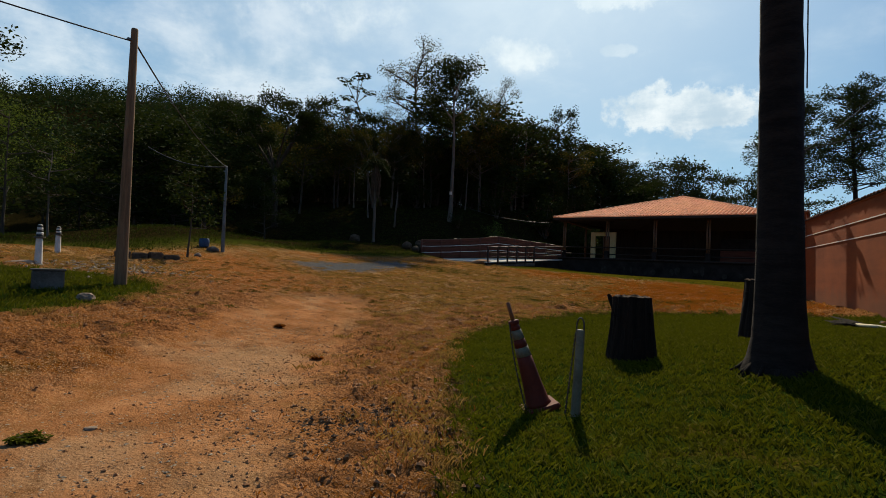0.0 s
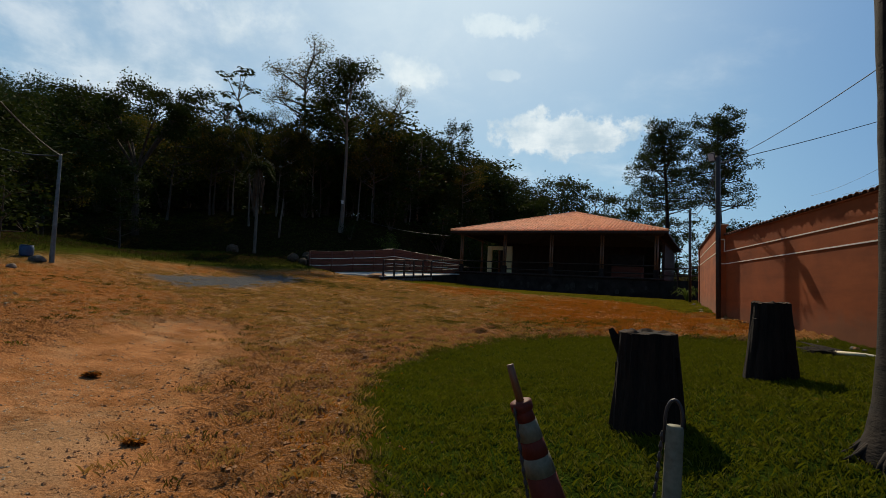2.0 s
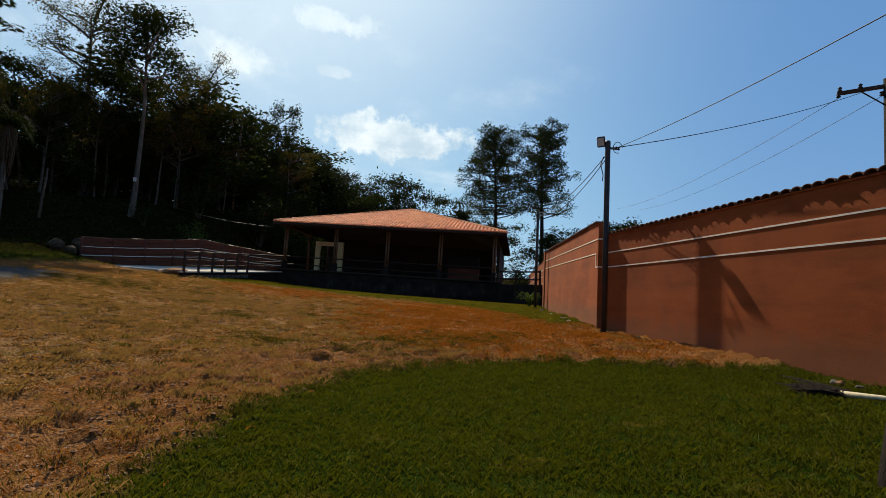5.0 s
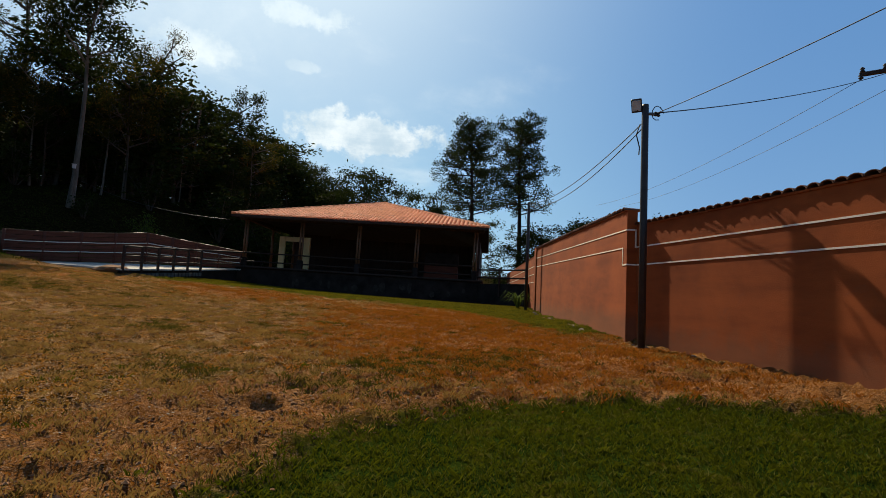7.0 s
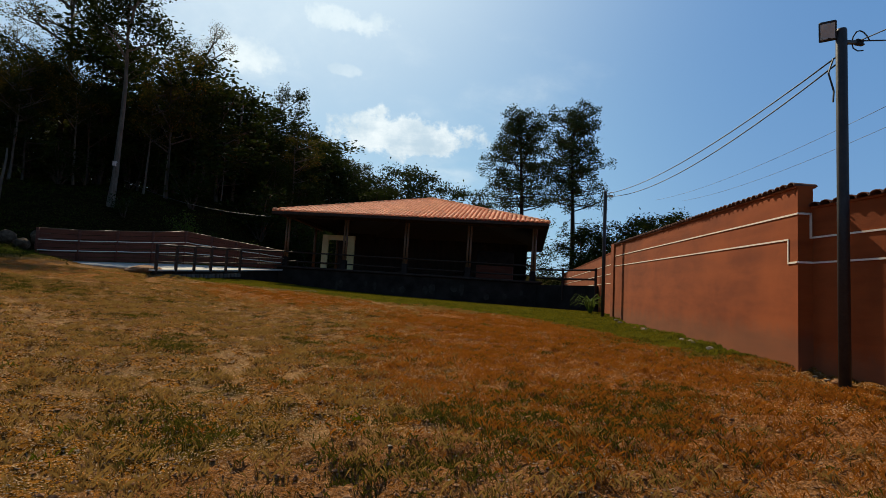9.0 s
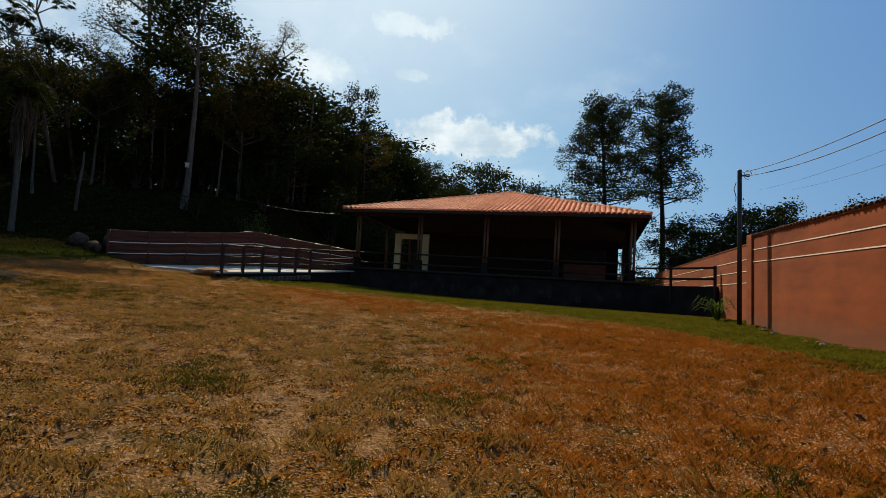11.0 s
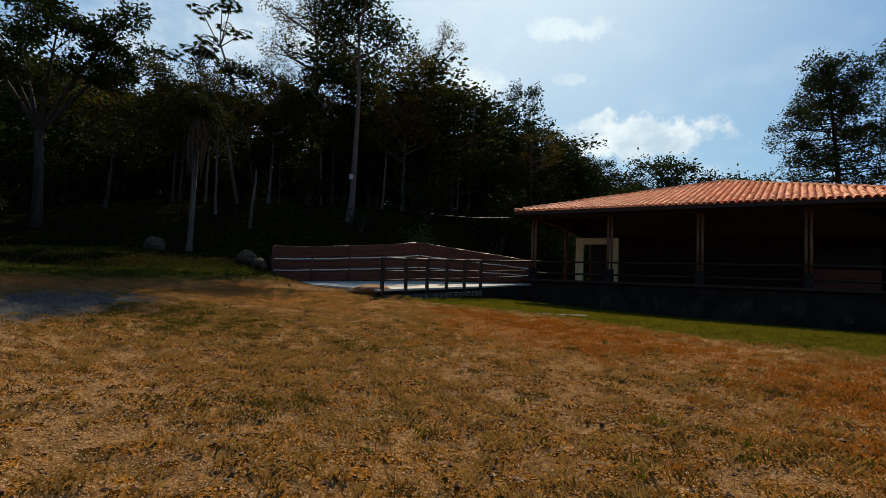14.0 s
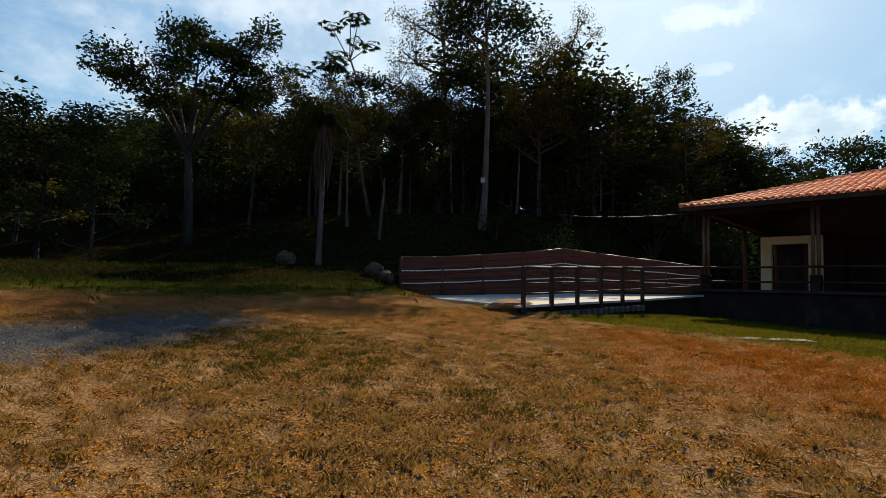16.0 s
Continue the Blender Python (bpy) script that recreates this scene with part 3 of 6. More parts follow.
    return m


ground_mesh = make_ground_mesh()
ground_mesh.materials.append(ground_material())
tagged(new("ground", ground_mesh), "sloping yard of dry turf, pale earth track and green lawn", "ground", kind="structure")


# ---- boundary wall ----
def wall_run(name, a, b, height_a, height_b, label, thick=0.22, foot=0.5, lines=(0.72, 1.10), stop=(0.0, 0.0, 0.0)):
    """A straight stretch of wall from a to b (x, y), its tops at the given heights, with two raised lines and a tiled coping.
    Its local x runs along it, and its face is on local -y."""
    ax, ay = a
    ln = math.hypot(b[0] - ax, b[1] - ay)
    rz = math.degrees(math.atan2(b[1] - ay, b[0] - ax))
    z0 = gz(ax, ay)
    w = thing(name, (ax, ay, z0), label, "wall", rz=rz, kind="structure")
    z1 = gz(*b) - z0
    n = 14
    xs = [ln * i / n for i in range(n + 1)]
    low = [min(0, z1) - foot] * (n + 1)
    top = [height_a - z0 + (height_b - height_a) * i / n for i in range(n + 1)]
    s = Shape()
    vs = []
    for x, lo, hi in zip(xs, low, top):
        vs += [(x, 0, lo), (x, 0, hi), (x, thick, hi), (x, thick, lo)]
    fs = [(0, 1, 2, 3), (n * 4 + 3, n * 4 + 2, n * 4 + 1, n * 4)]
    for i in range(n):
        k = i * 4
        fs += [(k, k + 4, k + 5, k + 1), (k + 1, k + 5, k + 6, k + 2), (k + 2, k + 6, k + 7, k + 3), (k + 3, k + 7, k + 4, k)]
    s.add(vs, fs)
    part("wall_body", s, WALL, w)
    slope = (height_b - height_a) / ln
    for k, drop in enumerate(lines):
        x0, x1 = 0.0, ln - stop[k]
        q = Shape()
        za, zb = height_a - z0 - drop, height_a - z0 - drop + slope * x1
        h = 0.013
        q.add([(x0, -0.012, za - h), (x1, -0.012, zb - h), (x1, -0.012, zb + h), (x0, -0.012, za + h), (x0, 0.01, za - h), (x1, 0.01, zb - h), (x1, 0.01, zb + h), (x0, 0.01, za + h)],
              [(0, 1, 2, 3), (7, 6, 5, 4), (0, 4, 5, 1), (3, 2, 6, 7), (0, 3, 7, 4), (1, 5, 6, 2)])
        part("painted_line", q, LINE, w, "thin cream painted line")
    bed = Shape()
    bed.add([(0, -0.02, top[0]), (ln, -0.02, top[-1]), (ln, thick + 0.05, top[-1]), (0, thick + 0.05, top[0]),
             (0, -0.02, top[0] + 0.03), (ln, -0.02, top[-1] + 0.03), (ln, thick + 0.05, top[-1] + 0.03), (0, thick + 0.05, top[0] + 0.03)],
            [(3, 2, 1, 0), (4, 5, 6, 7), (0, 1, 5, 4), (1, 2, 6, 5), (2, 3, 7, 6), (3, 0, 4, 7)])
    part("coping_bed", bed, WALL, w)
    return w, ln, top


def cap_tile_mesh():
    """One barrel tile laid across the wall's top, its ends open."""
    s, vs = Shape(), []
    for y, r in ((-0.06, 0.105), (0.30, 0.085)):
        for rr in (r, r - 0.016):
            vs += [(rr * math.cos(math.pi * j / 6), y, rr * 0.62 * math.sin(math.pi * j / 6)) for j in range(7)]
    fs = []
    for j in range(6):
        fs += [(j, j + 1, 14 + j + 1, 14 + j), (7 + j + 1, 7 + j, 21 + j, 21 + j + 1), (j, 7 + j, 7 + j + 1, j + 1), (14 + j, 14 + j + 1, 21 + j + 1, 21 + j)]
    return s.add(vs, fs).mesh("cap_tile", COPING)


CAP = cap_tile_mesh()


def cap_wall(w, ln, top, step=0.2):
    n = int(ln / step)
    slope = (top[-1] - top[0]) / ln
    for i in range(n):
        x = (i + 0.5) * ln / n
        t_ = part("cap_tile", CAP, COPING, w)
        t_.matrix_basis = pose(x, rng.uniform(-0.012, 0.012), top[0] + slope * x + 0.03, rng.uniform(-1, 1), -math.degrees(math.atan(slope)), rng.uniform(-2.5, 2.5))


# the straight stretch by the house, then the one that swings away towards the gate
far_wall, far_len, far_top = wall_run("wall_east", (-0.52, 33.4), (-0.55, 20.6), 3.98, 3.72, "tall terracotta stucco wall with two cream lines and tiled coping", lines=(0.40, 0.78), stop=(0.0, 0.26))
near_wall, near_len, near_top = wall_run("wall_south_east", (-0.34, 20.62), (3.6, 4.2), 3.40, 3.47, "terracotta stucco wall with two cream lines, swinging away", lines=(0.44, 0.82))
yard_wall, yard_len, yard_top = wall_run("wall_north_east", (0.9, 62.0), (-0.2, 35.0), 4.0, 3.9, "stepped terracotta wall running on behind the house", lines=(0.5, 0.9, 1.3))
# where the two stretches meet, the lines step down
zu, zl, nu, nl = 3.72 - 0.40, 3.72 - 0.78, 3.40 - 0.44, 3.40 - 0.82
for c, size in (((-0.553, 20.86, (zl + nl) / 2), (0.018, 0.03, zl - nl + 0.03)), ((-0.553, 20.73, nl), (0.018, 0.26, 0.03)),
                ((-0.45, 20.592, nl), (0.2, 0.018, 0.03)), ((-0.46, 20.592, zu), (0.2, 0.018, 0.03)), ((-0.368, 20.592, (zu + nu) / 2), (0.03, 0.018, zu - nu + 0.03))):
    sh_ = Shape().box(c, size)
    m_ = far_wall.matrix_basis.inverted()
    sh_.v = [tuple(m_ @ Vector(v)) for v in sh_.v]
    part("painted_line", sh_, LINE, far_wall, "thin cream painted line")
pier = solid("wall_pier", Shape().box((0, 0, 1.1), (0.3, 0.5, 3.5), 0, 0.02), WALL, (-0.42, 33.66, gz(-0.4, 33.7)), "terracotta end pier of the boundary wall", "wall", kind="structure")


# ---- the pavilion ----
# drawn square to the axes, then set down a little askew
FLOOR, EAVE, APEX = 2.85, 6.24, 8.78
HX0, HX1, HY0, HY1 = -18.64, -1.76, 41.4, 60.0     # eaves
COLS_Y = 42.25
COLS_X = (-17.91, -14.07, -10.21, -6.35, -2.53)
house = thing("pavilion", (-10.12, 52.65, 1.9), "open timber pavilion with hipped clay-tile roof on dark plinth", "pavilion")
HO = Vector((-10.2, 50.5, 1.9))
house.matrix_basis = pose(-10.12, 52.65, 1.9, 0, 1.1, -3.53)


def hp(name, shape, mat, label="", smooth=False, parent=None):
    shape.v = [tuple(Vector(p) - HO) for p in shape.v]
    return part(name, shape, mat, parent or house, label, smooth)


hp("plinth", Shape().box((-10.2, 51.0, FLOOR / 2 + 0.05), (16.2, 18.2, FLOOR - 0.25), 0, 0.02), PLINTH, "stained plastered plinth, near-black with its shade in the colour")
hp("deck", Shape().box((-10.2, 51.0, FLOOR + 0.0), (16.5, 18.5, 0.12), 0, 0.02), WOOD_DARK)
rp = random.Random(15)
for k in range(13):
    x = -15.2 + 12.4 * (k + rp.uniform(0.0, 1.0)) / 13
    w_, h_ = rp.uniform(0.10, 0.26), rp.uniform(0.14, 0.48)
    q = [(w_ * math.cos(a) * rp.uniform(0.7, 1.1), h_ * math.sin(a) * rp.uniform(0.7, 1.1)) for a in [6.2832 * j / 9 for j in range(9)]]
    zc = rp.uniform(1.75, 2.2)
    hp("plaster_patch", Shape().add([(x + u_, 41.888, zc + v_) for u_, v_ in q] + [(x + u_ * 0.9, 41.91, zc + v_ * 0.9) for u_, v_ in q], [tuple(range(9))] + [(j, (j + 1) % 9, 9 + (j + 1) % 9, 9 + j) for j in range(9)]), OLD_PLASTER, "pale flaking patch of plaster")
for x in COLS_X:
    c = Shape()
    for dx_ in (-0.085, 0.085):
        c.tube([(x + dx_, COLS_Y, FLOOR), (x + dx_, COLS_Y, EAVE - 0.1)], 0.065, 12)
    hp("column", c, WOOD_POST, "pair of varnished round timber posts", True)
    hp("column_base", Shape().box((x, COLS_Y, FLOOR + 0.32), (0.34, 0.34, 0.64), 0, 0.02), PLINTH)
# added wall that stands in for the darkness under the right eave
hp("side_wall", Shape().box((COLS_X[-1] + 0.1, 53.0, 4.3), (0.2, 12.0, 3.1)), WOOD_DARK, "added dark side wall filling the shaded right side")
for y in (46.7, 51.2, 55.5, 58.6):
    for x in (COLS_X[0],):
        hp("column", Shape().tube([(x, y, FLOOR), (x, y, EAVE - 0.1)], 0.1, 12), WOOD_POST, "", True)
# rails between the columns, and on past them to the boundary wall
for x0, x1 in zip(COLS_X, COLS_X[1:]):
    for z in (FLOOR + 0.38, FLOOR + 0.95):
        hp("rail", Shape().tube([(x0, COLS_Y - 0.05, z), ((x0 + x1) / 2, COLS_Y - 0.05, z - 0.015), (x1, COLS_Y - 0.05, z)], 0.045, 8), WOOD_DARK, "", True)
# beams under the eaves
for a, b in (((COLS_X[0] - 0.5, COLS_Y), (COLS_X[-1] + 0.5, COLS_Y)), ((COLS_X[0], COLS_Y), (COLS_X[0], 59)), ((COLS_X[-1], COLS_Y), (COLS_X[-1], 59))):
    c = ((a[0] + b[0]) / 2, (a[1] + b[1]) / 2, EAVE - 0.16)
    hp("beam", Shape().box(c, (max(abs(b[0] - a[0]), 0.14), max(abs(b[1] - a[1]), 0.14), 0.2), 0, 0.015), WOOD_DARK)

# hipped roof: an inner shell, then tiles
RX, RY0, RY1 = (HX0 + HX1) / 2, HY0 + (HX1 - HX0) / 2, HY1 - (HX1 - HX0) / 2
corners = [(HX0, HY0, EAVE), (HX1, HY0, EAVE), (HX1, HY1, EAVE), (HX0, HY1, EAVE)]
ridge = [(RX, RY0, APEX), (RX, max(RY1, RY0 + 0.4), APEX)]
sh = Shape()
up_v = [*corners, *ridge]
dn_v = [(x, y, z - 0.10) for x, y, z in up_v]
top_f = [(0, 1, 4), (1, 2, 5, 4), (2, 3, 5), (3, 0, 4, 5)]
sh.add(up_v + dn_v, top_f + [tuple(i + 6 for i in reversed(f)) for f in top_f] + [(i, i + 6, (i + 1) % 4 + 6, (i + 1) % 4) for i in range(4)])
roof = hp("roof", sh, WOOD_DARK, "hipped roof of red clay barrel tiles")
for a, b in zip(corners, corners[1:] + corners[:1]):
    c = [(p + q) / 2 for p, q in zip(a, b)]
    hp("fascia", Shape().box((c[0], c[1], EAVE - 0.09), (abs(b[0] - a[0]) + 0.06 if a[1] == b[1] else 0.04, abs(b[1] - a[1]) + 0.06 if a[0] == b[0] else 0.04, 0.16), 0, 0.006), WOOD_DARK)

TW, TL = 0.27, 0.42


def tile_shape(ln=TL + 0.06, w0=0.118, w1=0.108):
    """One barrel tile: its local y runs up the slope."""
    s, vs = Shape(), []
    for y, r, lift in ((0, w0, 0.012), (ln, w1, 0.0)):
        vs += [(r * math.cos(math.pi * j / 6), y, lift + r * 0.85 * math.sin(math.pi * j / 6)) for j in range(7)]
    vs += [(0.8 * r[0], r[1], r[2] - 0.02) for r in vs[:7]]
    fs = [(j, j + 1, 8 + j, 7 + j) for j in range(6)] + [(j + 1, j, 14 + j, 15 + j) for j in range(6)]
    return s.add(vs, fs)


TILE_MESH = tile_shape().mesh("roof_tile", TILE)
tile_proto = tile_shape()


def lay_tiles(origin, along, up_slope, width, rise_len, first_singles):
    """Courses of tiles over one hip face: origin at its eave's start, along the eave, up the slope."""
    rest = Shape()
    along, up_slope = Vector(along).normalized(), Vector(up_slope).normalized()
    out = along.cross(up_slope).normalized()
    rot = Matrix((along, up_slope, out)).transposed().to_4x4()
    rows = int(rise_len / TL)
    count = 0
    for r in range(rows):
        inset = (r + 0.2) * TL / rise_len * width / 2
        n0, n1 = math.ceil(inset / TW), math.floor((width - inset) / TW)
        for k in range(n0, n1 + 1):
            p = Vector(origin) + along * (k * TW) + up_slope * (r * TL - 0.05) + out * rng.uniform(0.0, 0.006)
            m = Matrix.Translation(p - HO) @ rot @ pose(0, 0, 0, rng.uniform(-0.8, 0.8), 0, rng.uniform(-1.2, 1.2))
            if count < first_singles:
                o = part("roof_tile", TILE_MESH, TILE, roof)
                o.matrix_basis = m
                count += 1
            else:
                rest.add([m @ Vector(v) for v in tile_proto.v], tile_proto.f)
    ob = part("upper_roof_tiles", rest, TILE, roof)
    ob["kind"] = "stuff"


half = (HX1 - HX0) / 2
run = math.hypot(half, APEX - EAVE)
lay_tiles((HX0, HY0, EAVE + 0.01), (1, 0, 0), (0, half, APEX - EAVE), HX1 - HX0, run, 290)
lay_tiles((HX0, HY1, EAVE + 0.01), (0, -1, 0), (half, 0, APEX - EAVE), HY1 - HY0, run, 0)
pan = Shape()
off = 0.006
pan.add([(x, y, z + off) for x, y, z in up_v], top_f)
hp("pan_layer", pan, TILE, "", parent=roof)
for a, b in ((corners[0], ridge[0]), (corners[1], ridge[0])):
    n = 26
    for i in range(n):
        p, q = Vector(a).lerp(Vector(b), i / n), Vector(a).lerp(Vector(b), (i + 1.12) / n)
        h = Shape().tube([p + Vector((0, 0, 0.07)), q + Vector((0, 0, 0.045))], [0.115, 0.095], 8)
        hp("hip_tile", h, TILE, "", parent=roof)
rt = Shape().tube([Vector(ridge[0]) + Vector((0, -0.1, 0.06)), Vector(ridge[1]) + Vector((0, 0.1, 0.06))], 0.12, 8)
hp("ridge_tile", rt, TILE, "", parent=roof)

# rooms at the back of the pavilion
hp("back_wall", Shape().box((-9.0, 51.3, 4.3), (12.0, 0.2, 3.1)), WOOD_DARK, "panelled back wall, near-black for the interior's shade")
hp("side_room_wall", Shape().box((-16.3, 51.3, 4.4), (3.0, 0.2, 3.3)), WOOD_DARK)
hp("doorway", Shape().box((-16.68, 45.6, 4.13), (0.42, 0.18, 2.36), 0, 0.01).box((-14.85, 45.6, 4.13), (0.5, 0.18, 2.36), 0, 0.01).box((-15.78, 45.6, 5.14), (1.36, 0.18, 0.34), 0, 0.01),
   CREAM, "cream painted doorway surround, standing open")
door_leaf = hp("door", Shape().box((-15.3, 46.1, 3.95), (0.05, 0.9, 2.0), 24, 0.01), WOOD_FENCE, "reddish brown door leaf, ajar")
hp("door_handle", Shape().tube([(-15.55, 45.8, 3.95), (-15.6, 45.8, 3.95), (-15.6, 45.92, 3.95)], 0.012, 6), METAL_GREY, "", True, door_leaf)
bar = hp("counter", Shape().box((-5.0, 46.0, 3.35), (2.4, 0.7, 1.0), 0, 0.02), WOOD_FENCE, "brown boarded counter")
hp("counter_hood", Shape().box((-5.0, 46.1, 4.4), (2.4, 0.6, 0.75), 0, 0.02), PLINTH)
br = Shape().tube([(-17.75, 42.4, EAVE - 0.28), (-16.9, 45.5, EAVE - 0.72)], 0.06, 6)
hp("brace", br, WOOD_POST)

# yard rail from the last column to the wall
yard_rail = thing("yard_rail", (-1.2, 41.2, 2.0), "dark timber rail between pavilion and boundary wall", "railing")
yo = Vector((-1.2, 41.2, 2.0))


def shifted(shape, o):
    shape.v = [tuple(Vector(p) - o) for p in shape.v]
    return shape


ra, rb = Vector((-2.75, 43.4, 0)), Vector((-0.19, 39.2, 0))
for f, h in ((0.48, 3.42), (1.0, 3.36)):
    q = ra.lerp(rb, f)
    part("post", shifted(Shape().box((q.x, q.y, h - 0.8), (0.1, 0.1, 1.7), -58, 0.01), yo), WOOD_DARK, yard_rail)
for z in (2.85, 3.32):
    part("rail", shifted(Shape().tube([ra + Vector((0, 0, z + 0.1)), ra.lerp(rb, 0.5) + Vector((0, 0, z + 0.03)), rb + Vector((0, 0, z))], 0.05, 8), yo), WOOD_DARK, yard_rail, smooth=True)
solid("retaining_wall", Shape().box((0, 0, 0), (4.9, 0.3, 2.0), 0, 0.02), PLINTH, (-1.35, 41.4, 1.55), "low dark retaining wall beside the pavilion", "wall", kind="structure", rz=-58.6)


# ---- ramp with its rails ----
RAMP = RAMP_BED
rz_ = [2.24, 2.53, 2.80, 2.74, 2.47]
s = Shape()
vs = [(x, y, z) for (x, y), z in zip(RAMP, rz_)] + [(x, y, z - 0.07) for (x, y), z in zip(RAMP, rz_)]
s.add([tuple(Vector(v) - Vector((-21, 38, 2))) for v in vs], [(0, 1, 2, 3, 4), (9, 8, 7, 6, 5)] + [(i, i + 5, (i + 1) % 5 + 5, (i + 1) % 5) for i in range(5)])
solid("ramp", s, CONCRETE, (-21, 38, 2), "pale concrete access ramp up to the pavilion", "ramp", kind="structure")

# separate darker body below the slab; its colour carries the side's shade
foot = [((x + 21.5) * 0.95 - 21.5, (y - 38.5) * 0.96 + 38.5) for x, y in RAMP]
s = Shape()
vs = [(x, y, z - 0.07) for (x, y), z in zip(foot, rz_)] + [(x, y, z - 0.95) for (x, y), z in zip(foot, rz_)]
s.add([tuple(Vector(v) - Vector((-21, 38, 2))) for v in vs], [(0, 1, 2, 3, 4), (9, 8, 7, 6, 5)] + [(i, i + 5, (i + 1) % 5 + 5, (i + 1) % 5) for i in range(5)])
solid("ramp_base", s, PLINTH, (-21, 38, 2), "base under the ramp, coloured dark for its shaded side", "ramp base", kind="structure")

ro = Vector((-19.6, 33.9, 2.2))
ramp_rail = thing("ramp_rail", ro, "dark timber guard rail along the ramp", "railing")
rail_pts = [Vector((-19.6, 33.9, 2.2)).lerp(Vector((-18.8, 39.9, 2.53)), i / 5) for i in range(6)] + [Vector((-18.3, 44.6, 2.82))]
for p in rail_pts[:-1]:
    part("post", shifted(Shape().box((p.x, p.y, p.z + 0.5), (0.11, 0.11, 1.3), -8, 0.012), ro), WOOD_DARK, ramp_rail)
for a, b in zip(rail_pts, rail_pts[1:]):
    for h, r in ((1.1, 0.055), (0.66, 0.03), (0.36, 0.03)):
        part("rail", shifted(Shape().tube([a + Vector((0, 0, h)), b + Vector((0, 0, h))], r, 8), ro), WOOD_DARK, ramp_rail, smooth=True)
kerb = Shape()
for a, b in zip(rail_pts, rail_pts[1:6]):
    n = 4
    for i in range(n):
        p = a.lerp(b, (i + 0.5) / n)
        kerb = Shape().box((p.x + 0.06, p.y, p.z - 0.28), (0.12, (b - a).length / n * 0.72, 0.2), -8, 0.015)
        part("block", shifted(kerb, ro), OLD_CONCRETE, ramp_rail, "concrete block under the ramp edge, its shade coloured in")

fo = Vector((-27.2, 36.0, 2.4))
board_fence = thing("board_fence", fo, "reddish brown boarded fence with two pale battens", "fence")
fence_a, fence_k, fence_b = Vector((-27.2, 36.0, 2.42)), Vector((-22.7, 41.05, 2.8)), Vector((-18.5, 44.75, 2.84))
line_a = [fence_a.lerp(fence_k, i / 4) for i in range(4)] + [fence_k.lerp(fence_b, i / 4) for i in range(5)]
heights = [1.62, 1.58, 1.63, 1.68, 1.80, 1.62, 1.45, 1.30, 1.12]
for i, (p, h) in enumerate(zip(line_a, heights)):
    part("post", shifted(Shape().tube([p - Vector((0, 0, 0.3)), p + Vector((0, 0, h + 0.02))], 0.075, 10), fo), WOOD_FENCE, board_fence, smooth=True)
for (p, h), (q, g) in zip(zip(line_a, heights), list(zip(line_a, heights))[1:]):
    d = (q - p)
    d.z = 0
    nrm = Vector((d.y, -d.x, 0)).normalized()
    n = 7
    for k in range(n):
        z0, z1 = k / n, (k + 1) / n - 0.012
        vs = []
        for o in (0.0, 0.025):
            for base, hh in ((p, h), (q, g)):
                for zz in (z0, z1):
                    vs.append(base + nrm * (o - 0.012) + Vector((0, 0, zz * (hh - 0.03) + 0.02)))
        part("board", shifted(Shape().add(vs, [(0, 1, 3, 2), (4, 6, 7, 5), (0, 4, 5, 1), (2, 3, 7, 6), (1, 5, 7, 3), (0, 2, 6, 4)]), fo), WOOD_FENCE, board_fence)
    for f in (0.34, 0.66):
        part("batten", shifted(Shape().tube([p + nrm * 0.05 + Vector((0, 0, f * h)), (p + q) / 2 + nrm * 0.05 + Vector((0, 0, f * (h + g) / 2 - 0.02)), q + nrm * 0.05 + Vector((0, 0, f * g))], 0.022, 6), fo), LINE, board_fence, "pale batten")
    part("top_rail", shifted(Shape().tube([p + Vector((0, 0, h)), q + Vector((0, 0, g))], 0.035, 6), fo), WOOD_POST, board_fence, smooth=True)


# ---- trees ----
def leaf_cards(centres, per, radius, size, rnd, flat=0.6, droop=0.0):
    """Many small leaf blades scattered round the twig ends, as one mesh."""
    vs, fs = [], []
    for c, r in centres:
        for _ in range(per):
            d = Vector((rnd.gauss(0, 1), rnd.gauss(0, 1), rnd.gauss(0, 1) * flat))
            d = d.normalized() * (rnd.random() ** 0.45) * r * radius
            p = c + d
            s = size * rnd.uniform(0.6, 1.35)
            a = Vector((rnd.gauss(0, 1), rnd.gauss(0, 1), rnd.gauss(0, 0.55) - droop)).normalized()
            b = a.orthogonal().normalized()
            b.rotate(Matrix.Rotation(rnd.uniform(0, 6.28), 3, a))
            k = len(vs)
            vs += [p, p + a * s * 0.5 + b * s * 0.26, p + a * s, p + a * s * 0.5 - b * s * 0.26]
            fs.append((k, k + 1, k + 2, k + 3))
    sh_ = Shape()
    sh_.v, sh_.f = [tuple(v) for v in vs], fs
    return sh_


